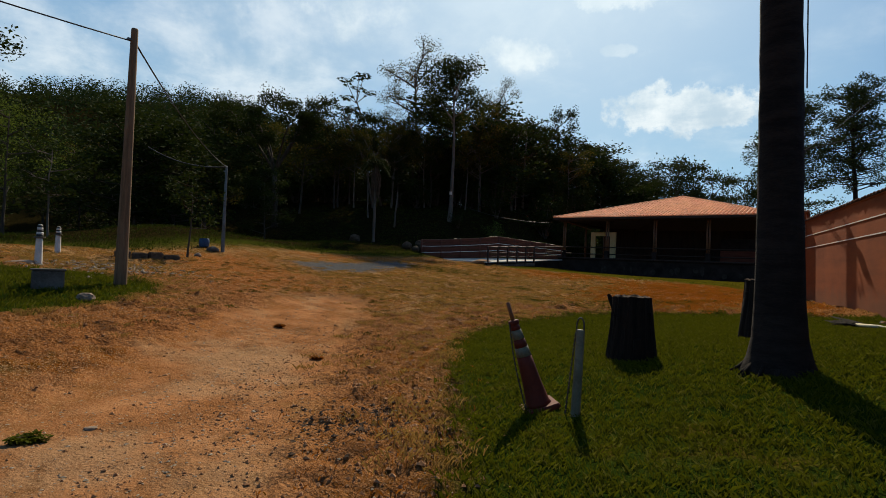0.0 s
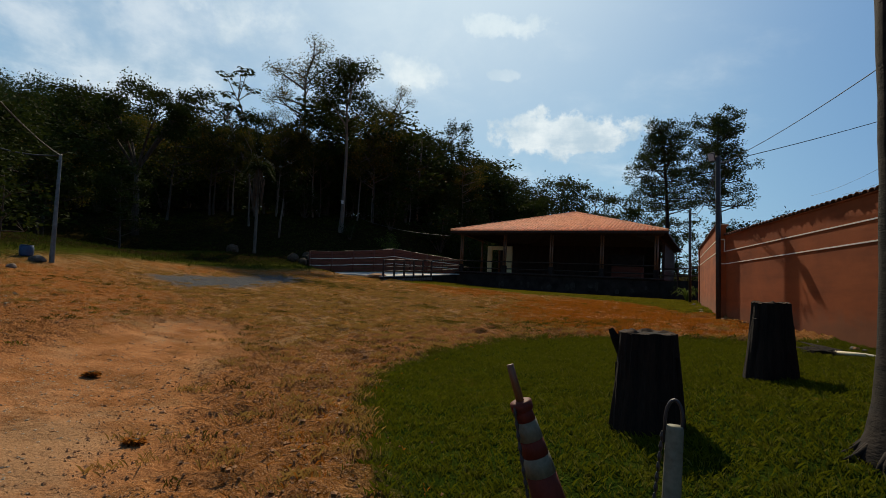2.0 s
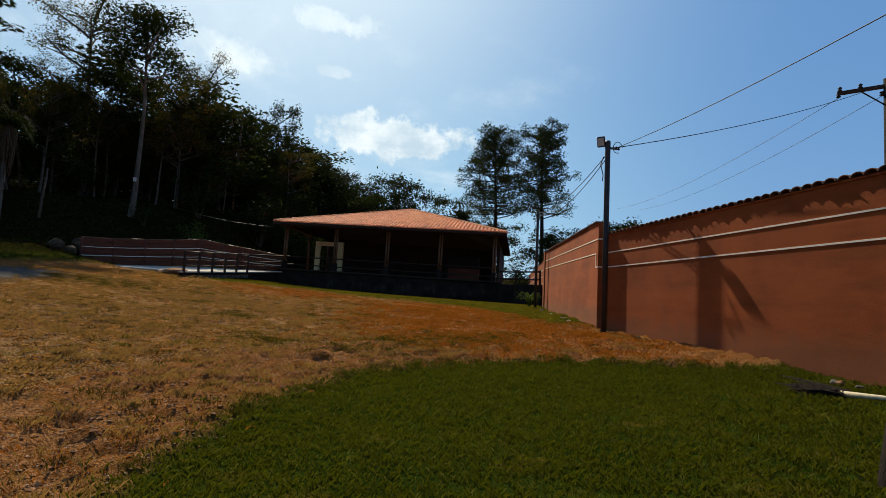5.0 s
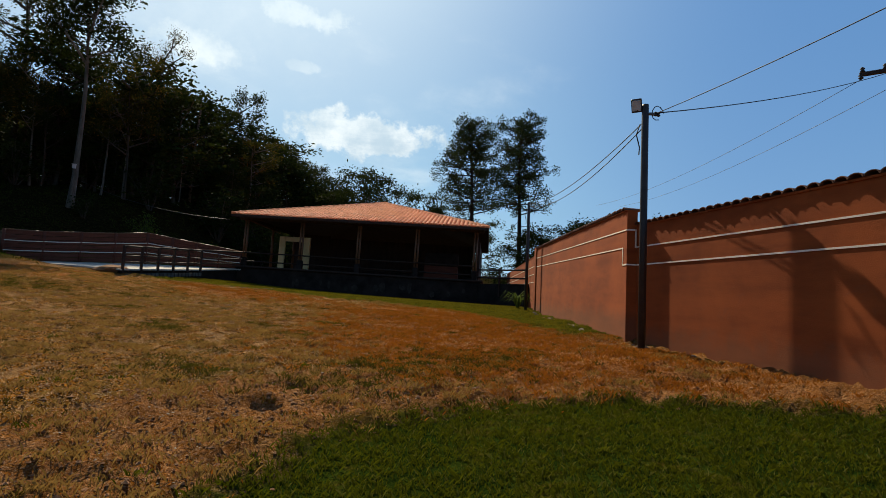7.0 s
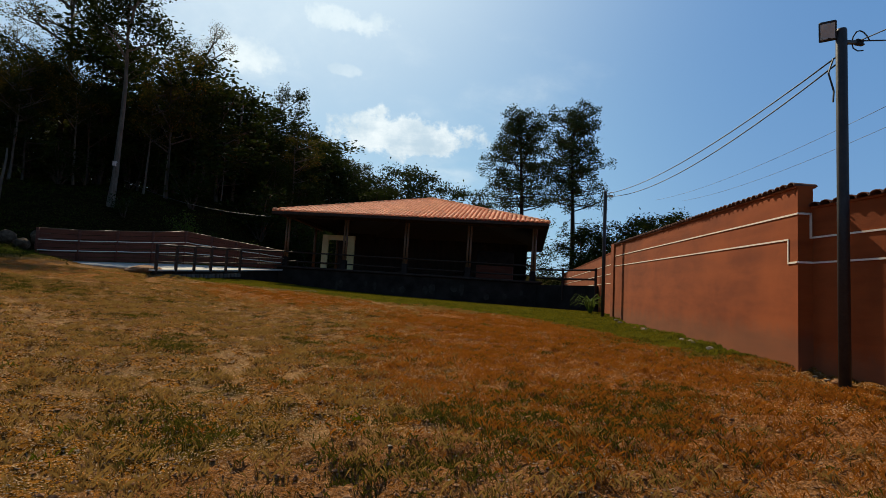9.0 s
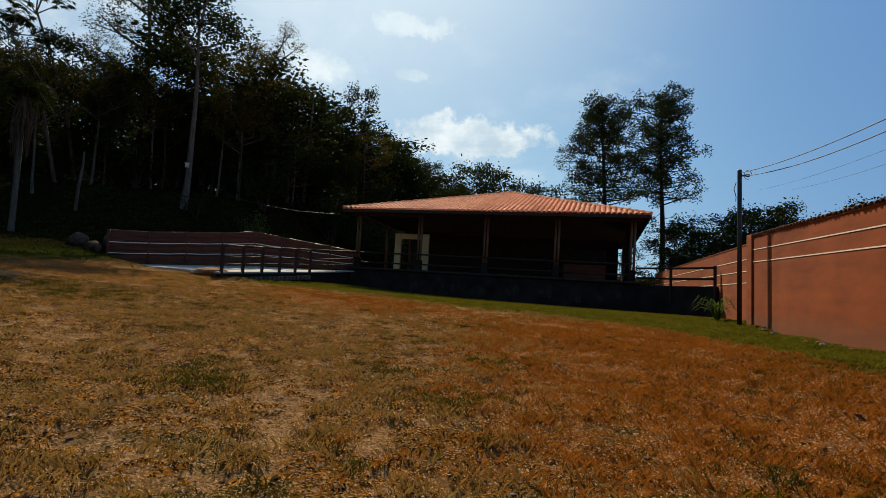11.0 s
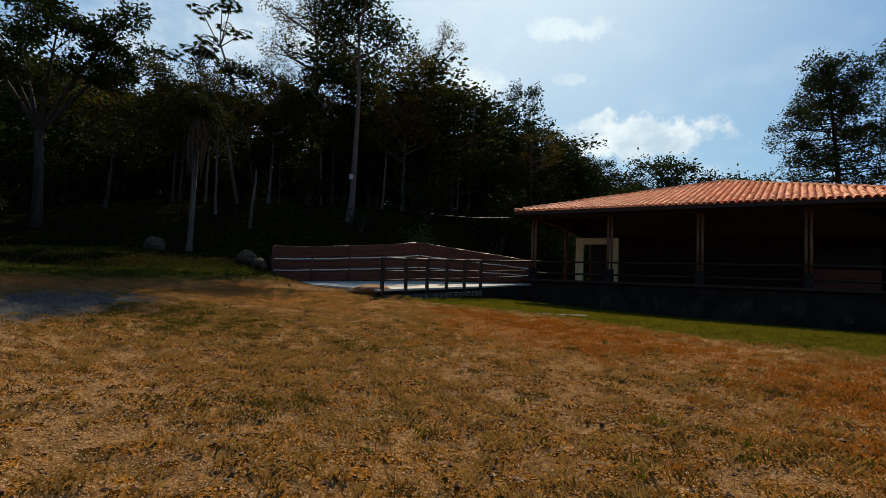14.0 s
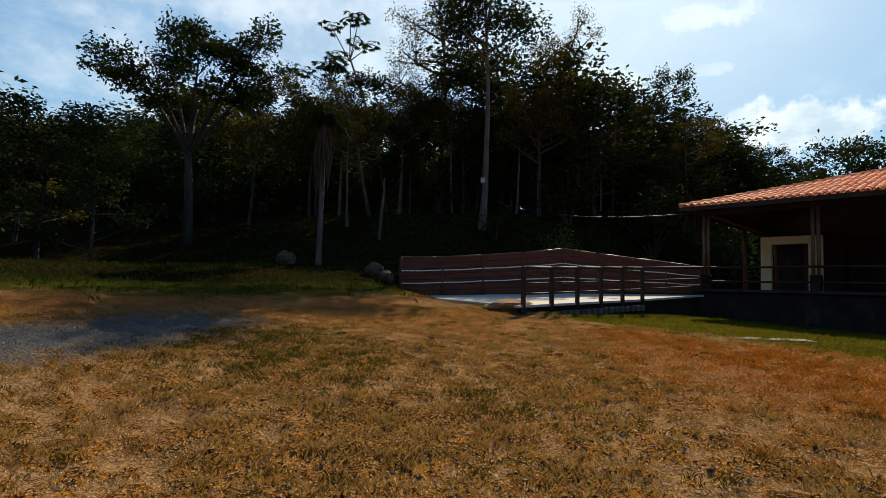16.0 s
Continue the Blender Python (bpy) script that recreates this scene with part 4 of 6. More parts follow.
def broad_tree(seed, height=14.0, bare=0.45, spread_=3.6, limbs=7, per=70, size=0.34, lean=0.0, clump=1.15):
    """Trunk with limbs and the crown's clumps of leaves. The crown is an uneven heap with gaps."""
    rnd = random.Random(seed)
    tr = Shape()
    pts, x, y = [], 0.0, 0.0
    for i in range(8):
        pts.append(Vector((x, y, height * 0.86 * i / 7)))
        x += rnd.gauss(lean, 0.22) * height / 40
        y += rnd.gauss(0, 0.22) * height / 40
    r0 = height * 0.0125
    tr.tube([pts[0] - Vector((0, 0, 0.6)), *pts], [r0 * 1.5, r0 * 1.15] + [r0 * (1 - 0.11 * i) for i in range(1, 8)], 8)
    ends = []
    for k in range(limbs):
        f = bare + (0.95 - bare) * k / max(limbs - 1, 1)
        i = min(int(f * 7), 6)
        b = pts[i].lerp(pts[i + 1], f * 7 - i)
        a = k * 2.4 + rnd.uniform(-0.5, 0.5)
        reach = spread_ * (1.15 - 0.75 * abs(f - bare - 0.25)) * rnd.uniform(0.7, 1.15)
        e = b + Vector((math.cos(a) * reach, math.sin(a) * reach, height * rnd.uniform(0.06, 0.17)))
        m = b.lerp(e, 0.5) + Vector((rnd.gauss(0, 0.2), rnd.gauss(0, 0.2), -0.1))
        tr.tube([b, m, e], [r0 * 0.5, r0 * 0.32, r0 * 0.12], 6, False)
        ends += [(e, 1.0), (m.lerp(e, 0.55) + Vector((rnd.gauss(0, 0.5), rnd.gauss(0, 0.5), 0.3)), 0.9)]
        for _ in range(2):
            e2 = m + Vector((rnd.gauss(0, 1), rnd.gauss(0, 1), rnd.uniform(0.1, 1.1))).normalized() * reach * 0.62
            tr.tube([m, e2], [r0 * 0.26, r0 * 0.08], 5, False)
            ends.append((e2, rnd.uniform(0.65, 1.0)))
    ends.append((pts[-1] + Vector((0, 0, height * 0.04)), 1.0))
    return tr, leaf_cards(ends, per, clump * spread_ / 3.2, size, rnd)


def umbrella_tree(seed, height=15.0, reach=5.6):
    """A short trunk forking into long limbs that carry flat, layered pads of fine leaves."""
    rnd = random.Random(seed)
    tr, pads = Shape(), []
    fork = Vector((0.3, 0.2, height * 0.42))
    tr.tube([Vector((0, 0, -0.6)), Vector((0.1, 0, height * 0.2)), fork], [0.34, 0.27, 0.22], 9)
    for k in range(8):
        a = k * 0.785 + rnd.uniform(-0.25, 0.25)
        out = reach * rnd.uniform(0.55, 1.0)
        e = fork + Vector((math.cos(a) * out, math.sin(a) * out, height * rnd.uniform(0.26, 0.50)))
        m = fork.lerp(e, 0.5) + Vector((0, 0, height * 0.03))
        tr.tube([fork - Vector((0, 0, 0.3)), m, e], [0.15, 0.09, 0.03], 6, False)
        pads.append((e, rnd.uniform(0.85, 1.1)))
        for q in range(6):
            f = rnd.uniform(0.35, 1.0)
            s_ = fork.lerp(e, f)
            b = a + rnd.choice((-1, 1)) * rnd.uniform(0.4, 1.1)
            t_ = s_ + Vector((math.cos(b), math.sin(b), 0)) * out * rnd.uniform(0.2, 0.45) + Vector((0, 0, height * rnd.uniform(-0.02, 0.10)))
            tr.tube([s_, t_], [0.045, 0.014], 5, False)
            pads.append((t_, rnd.uniform(0.55, 0.95)))
    pads += [(fork + Vector((rnd.gauss(0, 1.0), rnd.gauss(0, 1.0), height * rnd.uniform(0.4, 0.52))), 1.0) for _ in range(6)]
    return tr, leaf_cards(pads, 290, 1.45, 0.24, rnd, 0.34)


def pine_tree(seed, height=20.0):
    rnd = random.Random(seed)
    tr = Shape()
    pts = [Vector((math.sin(i * 0.7 + seed) * 0.12 * i / 3, math.cos(i * 0.5 + seed) * 0.1 * i / 3, height * 0.96 * i / 8)) for i in range(9)]
    tr.tube([pts[0] - Vector((0, 0, 0.6)), *pts], [0.42] + [0.36 - 0.037 * i for i in range(9)], 8)
    ends = []
    for k in range(66):
        f = 0.50 + 0.49 * (k / 65)
        low = k < 12
        i = min(int(f * 8), 7)
        b = pts[i].lerp(pts[i + 1], f * 8 - i)
        a = k * 2.4 + rnd.uniform(-0.6, 0.6)
        reach = (4.0 * math.sqrt(max(0.0, 1 - ((f - 0.70) / 0.31) ** 2)) + 0.3) * rnd.uniform(0.55, 1.05)
        if low and k % 3 == 0:
            reach = rnd.uniform(3.4, 4.8)
        e = b + Vector((math.cos(a) * reach, math.sin(a) * reach, rnd.uniform(-0.4, 1.5)))
        m = b.lerp(e, 0.55) + Vector((0, 0, -0.15))
        tr.tube([b, m, e], [0.075, 0.05, 0.02], 5, False)
        ends += [(e, 0.62), (m.lerp(e, 0.5) + Vector((rnd.gauss(0, 0.3), rnd.gauss(0, 0.3), 0.2)), 0.62)]
        for _ in range(2 if low else 5):
            e2 = b.lerp(e, rnd.uniform(0.3, 0.98)) + Vector((rnd.gauss(0, 0.6), rnd.gauss(0, 0.6), rnd.uniform(-0.1, 0.8)))
            tr.tube([b.lerp(e, 0.4), e2], [0.03, 0.012], 4, False)
            ends.append((e2, rnd.uniform(0.4, 0.66)))
    for k in range(9):
        b = pts[2].lerp(pts[4], k / 8)
        a = k * 2.1 + rnd.uniform(-0.5, 0.5)
        e = b + Vector((math.cos(a), math.sin(a), rnd.uniform(-0.25, 0.15))) * rnd.uniform(1.2, 3.2)
        tr.tube([b, e], [0.05, 0.012], 5, False)
        ends.append((e, rnd.uniform(0.3, 0.5)))
    ends.append((pts[-1], 0.8))
    return tr, leaf_cards(ends, 50, 1.12, 0.23, rnd, 0.8)


def star_leaf_tree(seed, height=16.0):
    """A thin leaning trunk whose few arms end in umbrellas of long lobed leaves."""
    rnd = random.Random(seed)
    tr, lv = Shape(), Shape()
    top_ = Vector((-2.3, -2.5, height * 0.8))
    tr.tube([Vector((0, 0, -0.6)), Vector((-0.8, -0.9, height * 0.4)), top_], [0.14, 0.11, 0.07], 8)
    tips = []
    for k in range(6):
        a = k * 1.1 + rnd.uniform(-0.3, 0.3)
        e = top_ + Vector((math.cos(a) * rnd.uniform(0.8, 2.2), math.sin(a) * rnd.uniform(0.8, 2.2), height * rnd.uniform(0.02, 0.2)))
        tr.tube([top_ - Vector((0, 0, 0.3)), top_.lerp(e, 0.6) - Vector((0, 0, 0.15)), e], [0.05, 0.04, 0.025], 6, False)
        tips.append(e)
    for e in tips:
        for j in range(12):
            a = j * 2.4
            d = Vector((math.cos(a), math.sin(a), rnd.uniform(-0.5, 0.35))).normalized()
            c = e + d * rnd.uniform(0.4, 0.75)
            tr.tube([e, c], 0.012, 4, False)
            side = d.cross(Vector((0, 0, 1))).normalized()
            for q in range(7):
                f = (d * math.cos((q - 3) * 0.55) + side * math.sin((q - 3) * 0.55) + Vector((0, 0, -0.45))).normalized()
                w = f.cross(Vector((0, 0, 1))).normalized() * 0.07
                ln = rnd.uniform(0.35, 0.5)
                lv.add([c, c + f * ln * 0.5 + w, c + f * ln, c + f * ln * 0.5 - w], [(0, 1, 2, 3)])
    return tr, lv


def bush(seed, size=1.6, per=55, leaf=0.2):
    rnd = random.Random(seed)
    tr, ends = Shape(), []
    for k in range(9):
        a = rnd.uniform(0, 6.28)
        e = Vector((math.cos(a), math.sin(a), 0)) * size * rnd.uniform(0.2, 0.75) + Vector((0, 0, size * rnd.uniform(0.45, 1.25)))
        tr.tube([Vector((0, 0, -0.2)), e * 0.5 + Vector((0, 0, 0.1)), e], [0.04, 0.028, 0.01], 5, False)
        ends += [(e, 0.9), (e * 0.6, 0.8)]
    return tr, leaf_cards(ends, per, size * 0.42, leaf, rnd, 0.8)


def stand(name, made, bark, leaf, label, category="tree", group=""):
    t_ = thing(name, (0, 0, 0), label, category, group)
    part("trunk", made[0], bark, t_, smooth=True)
    part("crown", made[1], leaf, t_)
    return t_


protos = {
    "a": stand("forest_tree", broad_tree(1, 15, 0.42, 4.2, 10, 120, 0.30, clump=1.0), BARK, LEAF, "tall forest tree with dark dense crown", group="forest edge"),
    "b": stand("forest_tree", broad_tree(2, 15, 0.52, 3.9, 9, 130, 0.25, clump=0.8), PALE_BARK, LEAF_WARM, "tall pale-trunked forest tree with dark crown", group="forest edge"),
    "c": stand("forest_tree", broad_tree(3, 15, 0.35, 4.6, 10, 130, 0.28, lean=0.3, clump=1.0), BARK, LEAF_WARM, "broad forest tree with yellowing crown", group="forest edge"),
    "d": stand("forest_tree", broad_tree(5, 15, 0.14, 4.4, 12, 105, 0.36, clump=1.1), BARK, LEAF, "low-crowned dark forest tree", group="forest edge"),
    "e": stand("slender_tree", broad_tree(8, 15, 0.58, 3.0, 11, 120, 0.15, clump=0.9), BARK, LEAF_WARM, "slender tree with thin airy crown", group="forest edge"),
    "f": stand("light_tree", broad_tree(11, 15, 0.30, 5.0, 10, 150, 0.22), BARK, LEAF_LIGHT, "spreading tree with fresh light green leaves", group="forest edge"),
    "g": stand("spreading_tree", umbrella_tree(14, 14.0, 6.0), BARK, LEAF, "wide spreading tree with layered umbrella crown at the forest edge"),
    "k": stand("round_crowned_tree", broad_tree(23, 17, 0.64, 2.3, 9, 240, 0.24, clump=2.0), PALE_BARK, LEAF, "tall pale-trunked tree with dense dark round crown"),
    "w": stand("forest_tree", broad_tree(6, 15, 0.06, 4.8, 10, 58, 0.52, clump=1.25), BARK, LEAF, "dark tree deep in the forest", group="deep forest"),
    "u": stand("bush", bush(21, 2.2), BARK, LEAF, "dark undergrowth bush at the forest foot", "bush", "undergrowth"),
}
used = set()
full = {k: max(v.co.z for v in p.children[1].data.vertices) for k, p in protos.items()}


def plant(key, x, y, tall, wide=1.0, turn=0.0, sink=0.1):
    """Set a tree of the kind key at (x, y), scaled to the height tall."""
    k = tall / full[key]
    m = Matrix.Translation((x, y, gz(x, y) - sink)) @ Matrix.Rotation(turn, 4, "Z") @ Matrix.Diagonal((k * wide, k * wide, k, 1))
    if key in used:
        return copy_thing(protos[key], m @ Matrix.Diagonal((*(1 / s for s in protos[key].scale), 1)))
    used.add(key)
    protos[key].matrix_basis = m
    return protos[key]


# leading trees, one by one: kind, x, y, height of the top above datum, width
LEADERS = (("a", -55, 27, 13.8, 1.2), ("d", -54, 33, 12.5, 1.2), ("g", -43.0, 33.4, 18.2, 0.92), ("c", -45, 38, 17.6, 0.9), ("a", -44, 42.5, 16.8, 1.0),
           ("e", -41, 49.2, 20.5, 1.0), ("e", -42, 52.7, 29.5, 1.0), ("k", -31.0, 45.6, 23.4, 1.0), ("c", -31.6, 52.5, 20.2, 0.72), ("e", -32.6, 57.5, 24.8, 0.8),
           ("c", -43.9, 41.9, 17.6, 0.95), ("a", -45.1, 45.4, 19.3, 0.95), ("d", -44.1, 48.4, 19.8, 0.9), ("c", -42.3, 50.5, 19.8, 0.9), ("a", -41.0, 53.2, 20.8, 0.9), ("d", -39.1, 56.3, 20.8, 0.85), ("c", -36.9, 59.2, 21.2, 0.85),
           ("d", -39.5, 47.5, 15.8, 0.9), ("a", -37.5, 51.0, 17.0, 0.85), ("d", -35.2, 54.0, 17.6, 0.9), ("d", -32.8, 57.5, 18.0, 0.9), ("a", -34.0, 61.5, 19.6, 0.8), ("d", -30.0, 66.0, 18.2, 0.9),
           ("a", -38.5, 64, 22.3, 0.9), ("d", -37, 68, 21.5, 1.0), ("d", -36, 75, 22.5, 1.0), ("a", -32, 75, 25.5, 0.75), ("d", -30, 78, 21.3, 1.0), ("d", -28.7, 84.7, 21, 0.9), ("a", -27, 91, 20.4, 0.9),
           ("d", -19.6, 97, 21.0, 0.9), ("d", -19, 91, 19.5, 0.8), ("d", -23, 89, 18.0, 1.0), ("d", -13.6, 91.7, 17.6, 0.8), ("d", -8.3, 87, 15.9, 0.8), ("d", -4, 86, 14.6, 0.8), ("d", -16, 93, 14.5, 1.1), ("d", -11, 92, 14.0, 1.1), ("d", -1, 88, 12.5, 1.1),
           ("d", 11.3, 74, 10.9, 1.1), ("a", 12.6, 68, 10.4, 1.1), ("d", 7.5, 78, 9.5, 1.2), ("d", 16.5, 62, 10, 1.1),
           ("f", -33.1, 9.5, 9.0, 0.9), ("a", -38.5, 8.5, 13.1, 1.3), ("d", -38, 17.5, 11.5, 1.3), ("c", -44, 26.5, 11.5, 1.2), ("d", -36, 27, 9.0, 1.1))
for i, (k, x, y, h, w) in enumerate(LEADERS):
    plant(k, x, y, h - gz(x, y), w, i * 2.1)

WALL_WOODS = [(2.9, 66.0, 8.3), (5.8, 69.4, 9.4), (6.7, 65.0, 9.2), (10.1, 69.2, 10.2), (11.2, 65.7, 10.1)]
# pale trunks at the forest's edge
for i, (k, x, y, h) in enumerate((("b", -33.4, 52.2, 10), ("b", -31.8, 52.6, 9.5), ("b", -37.6, 50.0, 10), ("b", -40.5, 47.5, 9.5), ("b", -39.6, 46.5, 10), ("b", -42.5, 43.5, 9.5), ("b", -38.0, 41.0, 9), ("b", -30, 58, 7), ("d", -27, 62, 6.5))):
    plant(k, x, y, h, 0.8, 1.0 + i * 1.7)

# the wood behind them
i = 0
while i < 88:
    s_, q = rng.uniform(13, 58), rng.uniform(-46, 52)
    x, y = -27 - 0.6 * s_ - 0.8 * q, 40 + 0.8 * s_ - 0.6 * q
    if x > -22 or (y < 8 and x > -36) or math.hypot(x + 35, y - 50) < 4 or y < -6:
        continue
    tall = rng.uniform(8.5, 12.0) if y > 40 else rng.uniform(6.0, 8.0)
    plant(rng.choice("wwwwwwwb"), x, y, tall, rng.uniform(1.1, 1.5), rng.uniform(0, 6.28))
    i += 1
# low trees that close the gap between the forest and the pavilion
for k in range(16):
    plant("w", -35 + 1.5 * k + rng.uniform(-0.8, 0.8), 66 + 6 * (k % 3) + rng.uniform(-1.5, 1.5), rng.uniform(4.5, 6.0), rng.uniform(1.3, 1.7), rng.uniform(0, 6.28))
for k in range(14):
    plant("w", -44 + 2.2 * k + rng.uniform(-0.8, 0.8), 84 + 5 * (k % 2) + rng.uniform(-1.5, 1.5), rng.uniform(7.5, 9.5), rng.uniform(1.3, 1.6), rng.uniform(0, 6.28))
for k, (x, y) in enumerate([(-39.8, 60.4), (-47.0, 70.0), (-55.4, 81.2), (-37.4, 62.4), (-43.6, 72.7), (-44.9, 64.1), (-52.4, 73.4)]):
    plant("w", x, y, 8.5, 1.4, k * 1.3)
# woods west of the track
for i in range(22):
    x, y = rng.uniform(-64, -37), rng.uniform(-8, 27)
    plant(rng.choice("wwwa"), x, y, rng.uniform(6.0, 8.5), rng.uniform(1.1, 1.5), rng.uniform(0, 6.28))
# undergrowth along the forest's foot
for i in range(90):
    q = rng.uniform(-30, 32)
    s_ = rng.uniform(11, 30)
    x, y = -27 - 0.6 * s_ - 0.8 * q, 40 + 0.8 * s_ - 0.6 * q
    if x > -21 or (math.hypot(x + 33, y - 44) < 6):
        continue
    plant("u", x, y, rng.uniform(2.0, 4.6), rng.uniform(0.9, 1.4), rng.uniform(0, 6.28))
# low woods beyond the boundary wall
for k, (x, y, top_) in enumerate(WALL_WOODS):
    plant("da"[k % 2], x, y, top_ - gz(x, y), 1.25, k * 1.9)
for i in range(16):
    plant(rng.choice("aw"), rng.uniform(7, 36), rng.uniform(45, 85), rng.uniform(5, 8), 1.2, rng.uniform(0, 6.28))

for i, (x, y, h) in enumerate(((-2.6, 73, 21.6), (3.3, 74, 23.2))):
    p_ = stand("pine_tree", pine_tree(31 + i, h), PALM_BARK, NEEDLE, "tall dark pine with airy rounded crown", group="pair of pines")
    p_.matrix_basis = pose(x, y, gz(x, y) - 0.1)
for i, (x, y, h) in enumerate(((-42.0, 47.6, 15.2), (-40.8, 45.0, 12.5))):
    p_ = stand("star_leaf_tree", star_leaf_tree(41 + i, h), PALE_BARK, LEAF, "thin leaning tree with umbrella-like lobed leaves", group="lobed-leaf trees")
    p_.matrix_basis = pose(x, y, gz(x, y) - 0.1)


def far_woods():
    """The crowns that cover the distant hillside, one rough clump of leaves each."""
    rnd = random.Random(77)
    cents = []
    while len(cents) < 520:
        r, a = rnd.uniform(75, 330), radians(rnd.uniform(38, 108))
        x, y = -8 - r * math.sin(a), 15 + r * math.cos(a)
        if (x + 27) * -0.6 + (y - 40) * 0.8 < 40:
            continue
        cents.append((Vector((x, y, gz(x, y) + rnd.uniform(0.3, 3.5))), rnd.uniform(0.7, 1.25) * (1 + r / 500)))
    sh_ = leaf_cards(cents, 250, 4.6, 0.85, rnd, 0.8)
    return solid("far_woods", sh_, FAR_LEAF, (0, 0, 0), "dense dark woods covering the distant hillside", "woods", kind="stuff")


far_woods()


# ---- things in the yard ----
def on_land(x, y, dz=0.0):
    return (x, y, gz(x, y) + dz)


def lawn_z(x, y):
    return float(surface(np.array([x]), np.array([y]))[0]) - 0.01


def traffic_cone():
    x, y = -2.25, 5.0
    c = thing("traffic_cone", (x, y, lawn_z(x, y)), "leaning faded red traffic cone with two white bands on lawn", "traffic cone")
    c.matrix_basis = c.matrix_basis @ Vector((-0.26, -0.22, 1.0)).to_track_quat("Z", "Y").to_matrix().to_4x4() @ Matrix.Diagonal((0.86, 0.86, 1.09, 1))
    base = Shape().box((0, 0, 0.02), (0.40, 0.40, 0.05), 0, 0.03)
    part("base", base, CONE_RED, c)
    prof = [(0.15, 0.045), (0.135, 0.07), (0.108, 0.25), (0.093, 0.40), (0.085, 0.50)]
    part("body", Shape().lathe(prof, 24), CONE_RED, c, smooth=True)
    for z0, z1, m in ((0.50, 0.585, PVC), (0.585, 0.66, CONE_RED), (0.66, 0.745, PVC), (0.745, 0.80, CONE_RED)):
        r0, r1 = (0.085 - (z - 0.5) * 0.115 for z in (z0, z1))
        e = 0.002 if m is PVC else 0.0
        part("band" if m is PVC else "body_ring", Shape().lathe([(r0 + e, z0), (r1 + e, z1)], 24), m, c, "dirty white reflective band" if m is PVC else "", True)
    part("rim", Shape().lathe([(0.05, 0.79), (0.062, 0.795), (0.062, 0.83), (0.045, 0.835)], 20), CONE_RED, c, smooth=True)
    part("stick", Shape().tube([(0, 0, 0.80), (-0.004, 0, 0.92), (-0.01, 0.004, 1.0)], [0.024, 0.023, 0.021], 8), WOOD_POST, c, "stub of broomstick", True)
    for a in (2.4, 5.2):
        for k in range(16):
            f = k / 15
            r = 0.07 + 0.12 * f + 0.03 * math.sin(f * math.pi)
            p = Vector((math.cos(a) * r, math.sin(a) * r, 0.80 - 0.72 * f))
            d = Vector((math.cos(a) * 0.006, math.sin(a) * 0.006, -0.024))
            ring = Shape().tube([p - d, p, p + d], [0.006, 0.012, 0.006], 5)
            part("chain_link", ring, METAL_POLE, c)


def hooked_post():
    x, y = -1.82, 4.82
    c = thing("hooked_post", (x, y, lawn_z(x, y)), "weathered white plastic post with steel loop on lawn", "post")
    c.matrix_basis = c.matrix_basis @ pose(0, 0, 0, 0, 2.5, 0)
    part("shaft", Shape().lathe([(0.042, -0.2), (0.044, 0.0), (0.040, 0.35), (0.037, 0.78), (0.034, 0.795)], 16, wob=0.04), PVC, c, "chalky grey-white shaft", True)
    pts = [(0.035 * math.cos(a) - 0.005, 0, 0.82 + 0.085 * math.sin(a)) for a in [math.pi * k / 10 for k in range(11)]]
    part("loop", Shape().tube([(0.03, 0, 0.72)] + pts + [(-0.04, 0, 0.72)], 0.008, 6), METAL_POLE, c, smooth=True)
    for k in range(17):
        f = k / 16
        p = Vector((-0.05 - 0.05 * f, 0.01, 0.74 - 0.72 * f))
        part("chain_link", Shape().tube([p + Vector((0, 0, 0.022)), p, p - Vector((0, 0, 0.022))], [0.005, 0.011, 0.005], 5), METAL_POLE, c)


